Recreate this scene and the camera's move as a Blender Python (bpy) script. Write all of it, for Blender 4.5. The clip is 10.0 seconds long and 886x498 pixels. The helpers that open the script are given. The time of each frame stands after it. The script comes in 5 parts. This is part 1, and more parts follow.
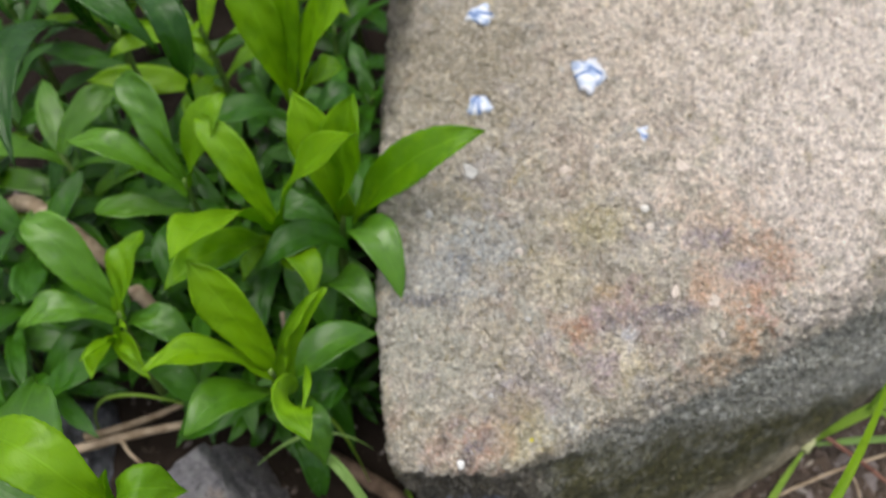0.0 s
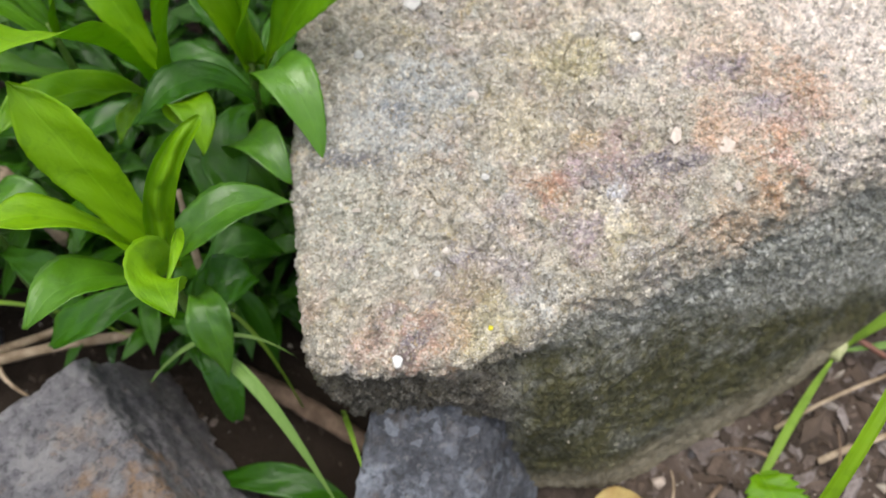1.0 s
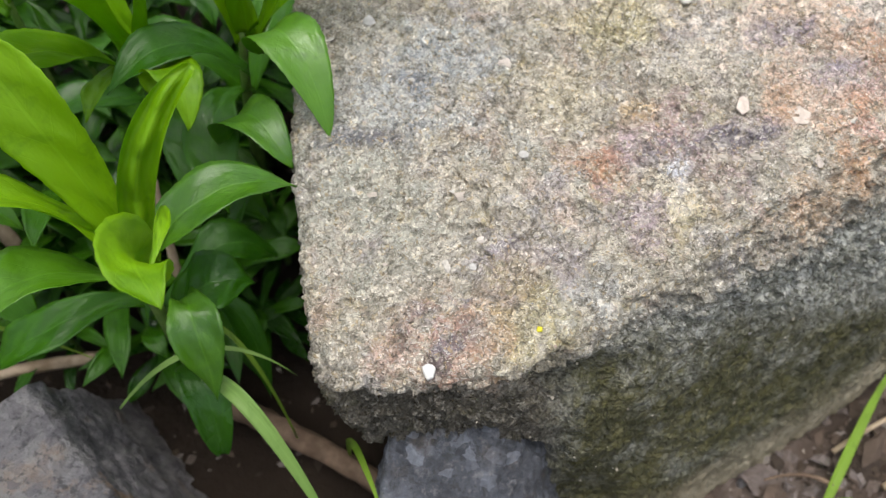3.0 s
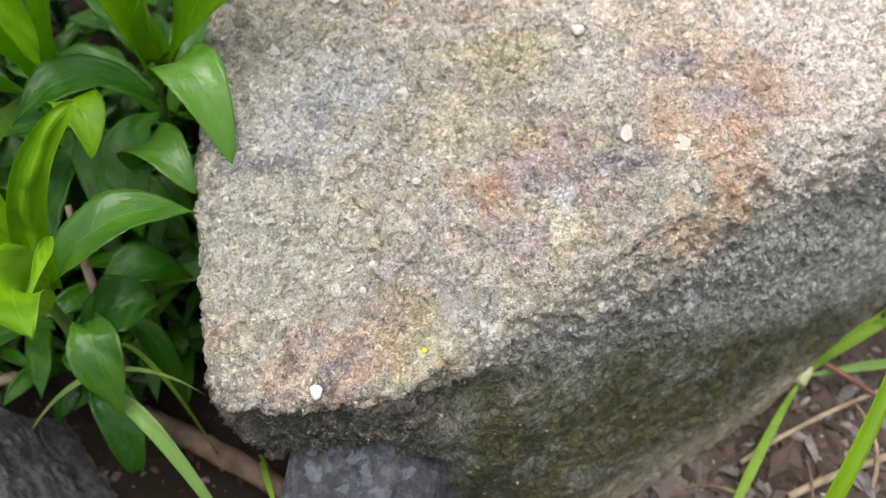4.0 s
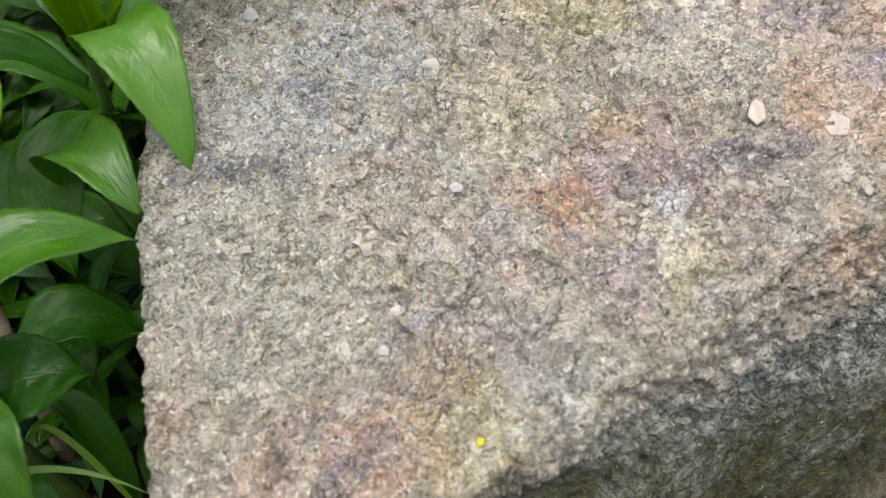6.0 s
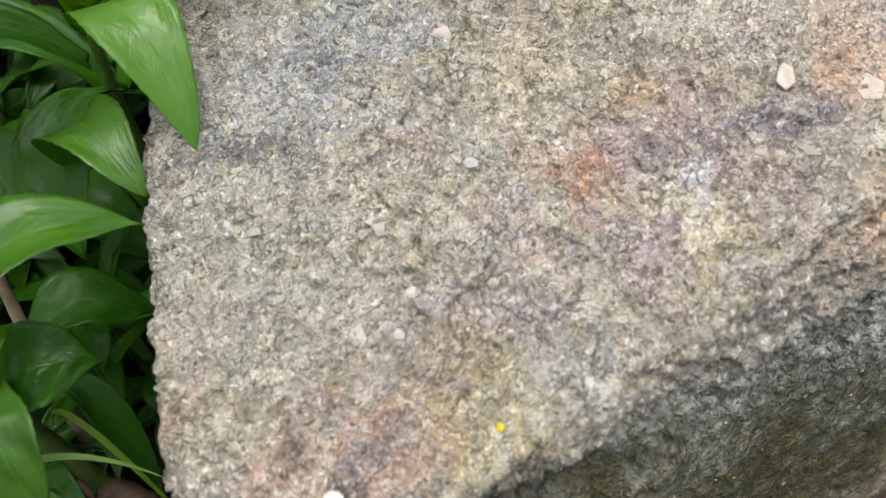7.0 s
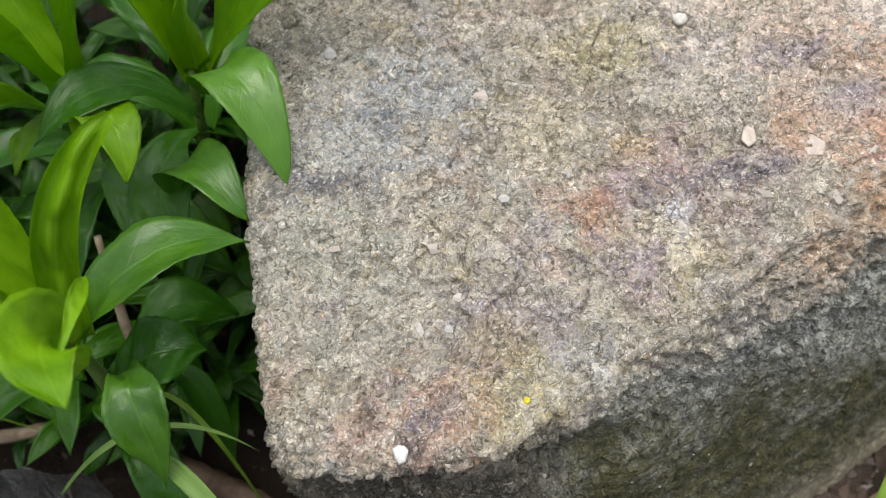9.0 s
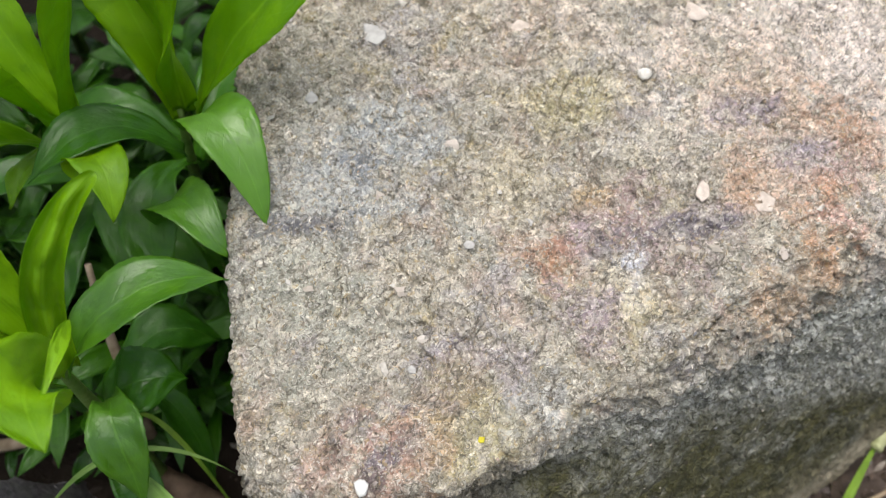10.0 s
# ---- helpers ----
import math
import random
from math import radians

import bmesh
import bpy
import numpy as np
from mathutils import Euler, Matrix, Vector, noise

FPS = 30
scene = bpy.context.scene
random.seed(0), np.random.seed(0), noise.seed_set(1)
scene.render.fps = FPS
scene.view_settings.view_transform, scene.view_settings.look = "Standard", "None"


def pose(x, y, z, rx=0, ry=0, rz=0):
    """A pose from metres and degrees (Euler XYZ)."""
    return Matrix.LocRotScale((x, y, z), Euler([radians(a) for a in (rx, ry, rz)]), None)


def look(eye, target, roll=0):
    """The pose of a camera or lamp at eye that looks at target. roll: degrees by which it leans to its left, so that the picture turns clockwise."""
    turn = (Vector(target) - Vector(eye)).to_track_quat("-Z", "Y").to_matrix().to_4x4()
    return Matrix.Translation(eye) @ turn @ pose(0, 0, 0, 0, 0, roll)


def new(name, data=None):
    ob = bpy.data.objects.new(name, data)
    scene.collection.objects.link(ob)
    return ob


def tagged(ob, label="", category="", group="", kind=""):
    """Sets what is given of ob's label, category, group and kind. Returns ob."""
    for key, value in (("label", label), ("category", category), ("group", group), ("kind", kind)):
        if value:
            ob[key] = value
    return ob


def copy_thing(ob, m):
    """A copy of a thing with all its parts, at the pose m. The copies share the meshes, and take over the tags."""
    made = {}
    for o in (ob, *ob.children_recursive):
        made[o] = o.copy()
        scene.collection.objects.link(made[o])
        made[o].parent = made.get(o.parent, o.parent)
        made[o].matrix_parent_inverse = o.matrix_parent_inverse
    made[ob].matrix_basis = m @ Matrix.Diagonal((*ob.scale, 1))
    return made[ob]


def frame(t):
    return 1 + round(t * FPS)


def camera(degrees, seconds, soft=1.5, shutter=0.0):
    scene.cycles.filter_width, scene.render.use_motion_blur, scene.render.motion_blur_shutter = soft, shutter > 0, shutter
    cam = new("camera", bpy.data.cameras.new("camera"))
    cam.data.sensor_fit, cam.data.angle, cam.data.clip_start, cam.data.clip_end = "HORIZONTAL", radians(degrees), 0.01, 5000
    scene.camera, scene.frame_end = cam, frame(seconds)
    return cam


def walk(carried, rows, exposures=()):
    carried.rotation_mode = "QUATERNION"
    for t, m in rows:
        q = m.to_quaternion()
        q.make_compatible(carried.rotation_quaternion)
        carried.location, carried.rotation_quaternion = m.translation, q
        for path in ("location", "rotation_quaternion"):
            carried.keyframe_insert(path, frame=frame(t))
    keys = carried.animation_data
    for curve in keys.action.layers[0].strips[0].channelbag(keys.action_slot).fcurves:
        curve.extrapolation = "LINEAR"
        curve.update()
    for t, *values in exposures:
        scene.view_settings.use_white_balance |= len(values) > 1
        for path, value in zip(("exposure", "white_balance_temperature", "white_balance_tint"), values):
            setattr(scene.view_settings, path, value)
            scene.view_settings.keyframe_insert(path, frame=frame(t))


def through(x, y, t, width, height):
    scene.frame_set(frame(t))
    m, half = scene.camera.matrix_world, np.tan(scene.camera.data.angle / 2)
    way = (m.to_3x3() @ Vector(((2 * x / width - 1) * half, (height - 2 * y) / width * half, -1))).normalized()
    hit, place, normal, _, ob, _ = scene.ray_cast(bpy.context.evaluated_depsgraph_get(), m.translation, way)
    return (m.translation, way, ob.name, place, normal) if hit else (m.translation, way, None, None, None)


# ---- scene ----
cam = camera(57.4, 10.0, 1.0, 0.2)
cam.data.dof.use_dof, cam.data.dof.focus_distance, cam.data.dof.aperture_fstop = True, 0.098, 34
PATH = [
    (0, (0.005, -0.002, 0.221), (-0.008, 1.033, -1.491), -0.8),
    (0.5, (0.012, -0.009, 0.195), (-0.011, 0.982, -1.542), -1.7),
    (1, (0.015, -0.001, 0.174), (0.015, 0.985, -1.566), -1.5),
    (1.5, (0.007, 0.008, 0.158), (0.082, 1.03, -1.559), 1.8),
    (2, (0.003, 0.015, 0.154), (0.115, 1.074, -1.538), 2.8),
    (2.2, (0.001, 0.012, 0.154), (0.109, 1.081, -1.533), 2.7),
    (3.3, (0.01, 0.003, 0.151), (0.112, 1.078, -1.532), 2.5),
    (3.5, (0.017, 0.007, 0.156), (0.127, 1.071, -1.534), 2.9),
    (4, (0.018, 0.002, 0.157), (0.15, 1.091, -1.515), 3.4),
    (4.5, (0.015, 0.003, 0.159), (0.152, 1.103, -1.506), 3.3),
    (5, (0.007, 0.016, 0.145), (0.135, 1.178, -1.477), 2.6),
    (5.5, (0.011, 0.022, 0.13), (0.145, 1.144, -1.52), 2.6),
    (6, (0.015, 0.024, 0.126), (0.151, 1.164, -1.512), 2.0),
    (6.2, (0.012, 0.026, 0.122), (0.173, 1.137, -1.533), 2.7),
    (7.3, (0.016, 0.027, 0.129), (0.093, 1.09, -1.563), -1.5),
    (7.5, (0.013, 0.021, 0.138), (0.125, 1.13, -1.523), -0.0),
    (8, (0.012, 0.015, 0.146), (0.119, 1.139, -1.505), 0.0),
    (8.5, (0.01, 0.016, 0.146), (0.116, 1.145, -1.501), 0.4),
    (9, (0.009, 0.014, 0.143), (0.111, 1.136, -1.51), 0.6),
    (9.5, (0.012, 0.014, 0.143), (0.101, 1.139, -1.508), 0.2),
    (10, (0.014, 0.016, 0.152), (0.103, 1.12, -1.514), 1.6),
]
walk(cam, [(t, look(eye, target, roll)) for t, eye, target, roll in PATH], [(0, 0.18), (0.5, 0.38), (1.0, 0.56), (2.0, 0.42), (3.5, 0.52), (4.5, 0.54), (5.0, 0.28), (5.5, 0.32), (6.2, 0.36), (7.5, 0.40), (8.0, 0.36), (9.0, 0.32), (10, 0.42)])

# ---- light ----
world = bpy.data.worlds.new("overcast_sky")
scene.world = world
world.use_nodes = True
wt = world.node_tree
sky = wt.nodes.new("ShaderNodeTexSky")
sky.sky_type = "NISHITA"
sky.sun_disc = False
sky.sun_elevation = radians(83)
sky.sun_rotation = radians(-20)
sky.air_density, sky.dust_density, sky.ozone_density = 1.0, 4.0, 1.0
grey = wt.nodes.new("ShaderNodeHueSaturation")  # cloud takes most of the blue out of the sky
grey.inputs["Saturation"].default_value = 0.5
wt.links.new(sky.outputs[0], grey.inputs["Color"])
wt.links.new(grey.outputs[0], wt.nodes["Background"].inputs[0])
wt.nodes["Background"].inputs[1].default_value = 0.15
sun = new("sun", bpy.data.lights.new("sun", "SUN"))
sun.data.energy, sun.data.angle, sun.data.color = 1.1, radians(50), (1.0, 0.98, 0.94)
sun.matrix_world = look((0.02, -0.10, 1.1), (0, 0, 0))


# ---- numeric noise ----
def lattice(ix, iy, iz, seed):
    h = (ix * 374761393 + iy * 668265263 + iz * 2147483647 + seed * 1274126177) & 0xFFFFFFFF
    h = ((h ^ (h >> 13)) * 1274126177) & 0xFFFFFFFF
    h = ((h ^ (h >> 16)) * 668265263) & 0xFFFFFFFF
    return (h ^ (h >> 15)) & 0xFFFFFFFF


def smooth_noise(p, size, seed=0):
    """Gradient noise of the points p, about -1 to 1, with bumps of that size in metres."""
    q = np.asarray(p) / size
    i = np.floor(q).astype(np.int64)
    f = q - i
    u = f * f * f * (f * (f * 6 - 15) + 10)
    total = 0
    for dx in (0, 1):
        for dy in (0, 1):
            for dz in (0, 1):
                h = lattice(i[:, 0] + dx, i[:, 1] + dy, i[:, 2] + dz, seed)
                gx = (h & 1023) / 511.5 - 1
                gy = ((h >> 10) & 1023) / 511.5 - 1
                gz = ((h >> 20) & 1023) / 511.5 - 1
                dot = gx * (f[:, 0] - dx) + gy * (f[:, 1] - dy) + gz * (f[:, 2] - dz)
                w = (u[:, 0] if dx else 1 - u[:, 0]) * (u[:, 1] if dy else 1 - u[:, 1]) * (u[:, 2] if dz else 1 - u[:, 2])
                total = total + w * dot
    return total * 1.5


def ridges(p, size, seed=0):
    return 1 - 2 * np.abs(smooth_noise(p, size, seed))


def chipped(p, size, seed=0):
    """Flat chips at odd angles, about -1 to 1, each about that size in metres: a broken, crystalline surface."""
    q = np.asarray(p) / size
    i = np.floor(q).astype(np.int64)
    best = np.full(len(q), 1e9)
    out = np.zeros(len(q))
    for dx in (-1, 0, 1):
        for dy in (-1, 0, 1):
            for dz in (-1, 0, 1):
                c = i + np.array((dx, dy, dz))
                h = lattice(c[:, 0], c[:, 1], c[:, 2], seed)
                f = np.stack([(h & 1023) / 1023, ((h >> 10) & 1023) / 1023, ((h >> 20) & 1023) / 1023], -1)
                off = q - c - f
                d = (off ** 2).sum(1)
                g = lattice(c[:, 0], c[:, 1], c[:, 2], seed + 77)
                tilt = ((g & 1023) / 511.5 - 1) * off[:, 0] + (((g >> 10) & 1023) / 511.5 - 1) * off[:, 1] + (((g >> 20) & 1023) / 511.5 - 1) * off[:, 2]
                near = d < best
                best = np.where(near, d, best)
                out = np.where(near, tilt + (f[:, 2] - 0.5) * 0.7, out)
    return out


def step(a, b, x):
    t = np.clip((x - a) / (b - a), 0, 1)
    return t * t * (3 - 2 * t)


# ---- mesh helpers ----
def mesh_from(name, verts, faces, mat, smooth=True, uv=None):
    me = bpy.data.meshes.new(name)
    me.from_pydata([tuple(v) for v in verts], [], [tuple(f) for f in faces])
    if uv is not None:
        layer = me.uv_layers.new(name="leaf")
        loops = np.zeros(len(me.loops), dtype=np.int32)
        me.loops.foreach_get("vertex_index", loops)
        layer.data.foreach_set("uv", np.asarray(uv, dtype=np.float32)[loops].ravel())
    me.materials.append(mat)
    if smooth:
        me.polygons.foreach_set("use_smooth", [True] * len(me.polygons))
    me.update()
    return me


def thing(name, me, label, category, group="", at=(0, 0, 0), kind=""):
    ob = new(name, me)
    ob.location = at
    return tagged(ob, label, category, group, kind)


def base_of(name, at, label, category, group=""):
    ob = new(name)
    ob.location = at
    ob.empty_display_size = 0.01
    return tagged(ob, label, category, group)


def part(name, me, parent, label=""):
    ob = new(name, me)
    ob.parent = parent
    return tagged(ob, label)


# ---- materials ----
class Nodes:
    """A short way to write node trees."""

    def __init__(self, name):
        self.mat = bpy.data.materials.new(name)
        self.mat.use_nodes = True
        self.tree = self.mat.node_tree
        self.bsdf = self.tree.nodes["Principled BSDF"]
        self.out = self.tree.nodes["Material Output"]
        self.coord = self.tree.nodes.new("ShaderNodeTexCoord")
        self.object = self.coord.outputs["Object"]

    def put(self, socket, value):
        if isinstance(value, bpy.types.NodeSocket):
            self.tree.links.new(value, socket)
        elif value is not None:
            if socket.type == "RGBA" and len(value) == 3:
                value = (*value, 1)
            socket.default_value = value

    def noise(self, scale, detail=4, rough=0.55, vector=None, distortion=0.0):
        n = self.tree.nodes.new("ShaderNodeTexNoise")
        self.put(n.inputs["Vector"], vector or self.object)
        n.inputs["Scale"].default_value = scale
        n.inputs["Detail"].default_value = detail
        n.inputs["Roughness"].default_value = rough
        n.inputs["Distortion"].default_value = distortion
        return n.outputs["Fac"]

    def cells(self, scale, feature="F1", output="Color", vector=None):
        n = self.tree.nodes.new("ShaderNodeTexVoronoi")
        n.feature = feature
        self.put(n.inputs["Vector"], vector or self.object)
        n.inputs["Scale"].default_value = scale
        return n.outputs[output]

    def ramp(self, fac, *stops):
        n = self.tree.nodes.new("ShaderNodeValToRGB")
        while len(n.color_ramp.elements) < len(stops):
            n.color_ramp.elements.new(0.5)
        for e, (at, c) in zip(n.color_ramp.elements, stops):
            e.position = at
            e.color = (*c, 1) if not isinstance(c, (int, float)) else (c, c, c, 1)
        self.put(n.inputs[0], fac)
        return n.outputs[0]

    def mix(self, fac, a, b, blend="MIX"):
        n = self.tree.nodes.new("ShaderNodeMix")
        n.data_type, n.blend_type = "RGBA", blend
        self.put(n.inputs[0], fac)
        self.put(n.inputs[6], a)
        self.put(n.inputs[7], b)
        return n.outputs[2]

    def math(self, op, a, b=None, c=None):
        n = self.tree.nodes.new("ShaderNodeMath")
        n.operation = op
        for s, v in zip(n.inputs, (a, b, c)):
            self.put(s, v)
        return n.outputs[0]

    def range(self, value, a, b, c=0.0, d=1.0):
        n = self.tree.nodes.new("ShaderNodeMapRange")
        n.interpolation_type = "SMOOTHSTEP"
        self.put(n.inputs[0], value)
        for s, v in zip(n.inputs[1:5], (a, b, c, d)):
            s.default_value = v
        return n.outputs[0]

    def spot(self, centre, radius, ragged, stretch=(1, 1, 1)):
        """1 inside a ragged patch round a point of the surface, 0 outside."""
        v = self.tree.nodes.new("ShaderNodeVectorMath")
        v.operation = "SUBTRACT"
        self.put(v.inputs[0], self.object)
        v.inputs[1].default_value = centre
        s = self.tree.nodes.new("ShaderNodeVectorMath")
        s.operation = "MULTIPLY"
        self.put(s.inputs[0], v.outputs[0])
        s.inputs[1].default_value = stretch
        l = self.tree.nodes.new("ShaderNodeVectorMath")
        l.operation = "LENGTH"
        self.put(l.inputs[0], s.outputs[0])
        d = self.math("MULTIPLY_ADD", ragged, radius * 6.0, l.outputs["Value"])
        return self.range(d, radius * 4.7, radius * 3.3)

    def bump(self, height, strength, distance, normal=None):
        n = self.tree.nodes.new("ShaderNodeBump")
        self.put(n.inputs["Height"], height)
        n.inputs["Strength"].default_value = strength
        n.inputs["Distance"].default_value = distance
        if normal:
            self.put(n.inputs["Normal"], normal)
        return n.outputs[0]

    def done(self, color, rough, normal=None, specular=0.5):
        self.put(self.bsdf.inputs["Base Color"], color)
        self.put(self.bsdf.inputs["Roughness"], rough)
        self.put(self.bsdf.inputs["Specular IOR Level"], specular)
        if normal:
            self.put(self.bsdf.inputs["Normal"], normal)
        return self.mat


def stone_material(name):
    n = Nodes(name)
    broad = n.noise(30, 5, 0.6, distortion=0.4)
    ragged = n.noise(210, 7, 0.7)
    mid = n.noise(330, 5, 0.65)
    fine = n.noise(900, 5, 0.7)
    grain = n.tree.nodes.new("ShaderNodeSeparateColor")
    warp = n.tree.nodes.new("ShaderNodeVectorMath")
    warp.operation = "MULTIPLY_ADD"
    colour_noise = n.tree.nodes.new("ShaderNodeTexNoise")
    n.put(colour_noise.inputs["Vector"], n.object)
    colour_noise.inputs["Scale"].default_value = 900
    n.put(warp.inputs[0], colour_noise.outputs["Color"])
    warp.inputs[1].default_value = (0.0019, 0.0019, 0.0019)
    n.put(warp.inputs[2], n.object)
    n.put(grain.inputs[0], n.cells(1050, vector=warp.outputs[0]))
    tiny = n.tree.nodes.new("ShaderNodeSeparateColor")
    n.put(tiny.inputs[0], n.cells(2300, vector=warp.outputs[0]))
    col = n.ramp(broad, (0.32, (0.285, 0.268, 0.208)), (0.5, (0.37, 0.342, 0.268)), (0.66, (0.44, 0.395, 0.312)))
    col = n.mix(n.range(mid, 0.46, 0.64, 0, 0.5), col, (0.55, 0.495, 0.40))
    col = n.mix(n.range(n.noise(260, 4, 0.6, distortion=0.5), 0.5, 0.34, 0, 0.5), col, (0.21, 0.185, 0.145))
    clump = n.noise(230, 2, 0.5, distortion=0.3)
    col = n.mix(n.range(clump, 0.50, 0.64, 0, 0.45), col, (0.64, 0.58, 0.49))
    col = n.mix(n.range(clump, 0.46, 0.34, 0, 0.42), col, (0.22, 0.19, 0.15))
    # minerals in clouds: rosy, ochre, lilac and blue-grey
    col = n.mix(n.range(n.noise(75, 7, 0.7, distortion=0.8), 0.52, 0.66, 0, 0.6), col, (0.41, 0.285, 0.225))
    col = n.mix(n.range(n.noise(95, 7, 0.72, distortion=0.9), 0.52, 0.66, 0, 0.6), col, (0.45, 0.37, 0.17))
    col = n.mix(n.range(n.noise(110, 7, 0.72, distortion=0.7), 0.49, 0.36, 0, 0.6), col, (0.36, 0.345, 0.36))
    col = n.mix(n.range(n.noise(84, 7, 0.7, distortion=0.7), 0.47, 0.35, 0, 0.55), col, (0.31, 0.33, 0.30))
    col = n.mix(n.range(n.noise(170, 6, 0.72), 0.58, 0.74, 0, 0.4), col, (0.62, 0.56, 0.46))
    patches = (
        # pale rosy stone at the back right, lightened further for the strong light there
        ((0.0860, 0.1030, 0.071), 0.0250, (0.74, 0.65, 0.58), 0.7),
        ((0.0600, 0.1500, 0.080), 0.0360, (0.68, 0.58, 0.48), 0.55),
        ((0.1100, 0.1350, 0.080), 0.0350, (0.78, 0.69, 0.61), 0.72),
        ((0.0020, 0.0870, 0.060), 0.0090, (0.40, 0.41, 0.39), 0.65),
        ((0.0345, 0.0725, 0.062), 0.0036, (0.38, 0.20, 0.11), 0.5),
        ((0.0410, 0.0760, 0.063), 0.0050, (0.42, 0.26, 0.19), 0.6),
        ((0.0190, 0.0555, 0.057), 0.0035, (0.38, 0.27, 0.28), 0.55),
        ((0.0725, 0.0815, 0.066), 0.0036, (0.44, 0.22, 0.10), 0.62),
        ((0.0630, 0.0820, 0.066), 0.0060, (0.52, 0.36, 0.26), 0.5),
        ((0.0760, 0.0890, 0.068), 0.0062, (0.47, 0.28, 0.18), 0.6),
        ((0.0670, 0.0660, 0.062), 0.0075, (0.47, 0.32, 0.20), 0.6),
        ((0.0660, 0.0960, 0.068), 0.0090, (0.54, 0.39, 0.28), 0.36),
        ((0.0110, 0.0505, 0.055), 0.0052, (0.42, 0.24, 0.17), 0.66),
        ((0.0040, 0.0500, 0.055), 0.0038, (0.44, 0.28, 0.20), 0.45),
        ((0.0180, 0.0620, 0.058), 0.0040, (0.29, 0.26, 0.28), 0.6),
        ((0.0205, 0.0585, 0.058), 0.0030, (0.34, 0.26, 0.25), 0.55),
        ((0.0440, 0.0735, 0.062), 0.0080, (0.36, 0.26, 0.25), 0.6),
        ((0.0540, 0.0770, 0.064), 0.0055, (0.33, 0.27, 0.26), 0.45),
        ((0.0395, 0.0820, 0.064), 0.0020, (0.52, 0.37, 0.16), 0.42),
        ((0.0390, 0.0980, 0.067), 0.0055, (0.48, 0.43, 0.19), 0.32),
        ((0.0220, 0.0530, 0.057), 0.0060, (0.46, 0.41, 0.19), 0.38),
        ((0.0420, 0.0665, 0.061), 0.0050, (0.52, 0.46, 0.22), 0.45),
        ((0.0415, 0.0690, 0.061), 0.0040, (0.66, 0.60, 0.47), 0.75),
        ((0.0130, 0.0950, 0.062), 0.0065, (0.36, 0.39, 0.39), 0.5),
        ((-0.0010, 0.0720, 0.057), 0.0110, (0.35, 0.35, 0.29), 0.6),
        ((-0.0060, 0.1060, 0.062), 0.0090, (0.30, 0.28, 0.22), 0.5),
        ((0.0100, 0.1450, 0.070), 0.0180, (0.29, 0.255, 0.18), 0.6),
        ((0.0374, 0.0655, 0.061), 0.0040, (0.35, 0.28, 0.30), 0.6),
        ((0.0714, 0.0738, 0.066), 0.0040, (0.46, 0.26, 0.14), 0.55),
        ((0.0294, 0.0555, 0.059), 0.0042, (0.42, 0.42, 0.39), 0.6),
        ((0.0100, 0.0900, 0.062), 0.0085, (0.37, 0.39, 0.395), 0.3),
        ((0.0143, 0.0495, 0.056), 0.0030, (0.42, 0.27, 0.18), 0.32),
    )
    patches += (
        ((0.0727, 0.0834, 0.068), 0.0040, (0.47, 0.40, 0.44), 0.32),
        ((0.0681, 0.0860, 0.068), 0.0032, (0.42, 0.36, 0.39), 0.3),
        ((0.0726, 0.0755, 0.067), 0.0030, (0.60, 0.40, 0.36), 0.6),
        ((0.0711, 0.0800, 0.067), 0.0026, (0.50, 0.28, 0.16), 0.42),
        ((0.0677, 0.0924, 0.069), 0.0042, (0.58, 0.42, 0.30), 0.5),
        ((0.0596, 0.0815, 0.066), 0.0026, (0.58, 0.38, 0.25), 0.5),
        ((0.0387, 0.0767, 0.063), 0.0028, (0.40, 0.33, 0.36), 0.4),
        ((0.0266, 0.0600, 0.059), 0.0034, (0.42, 0.36, 0.38), 0.4),
    )
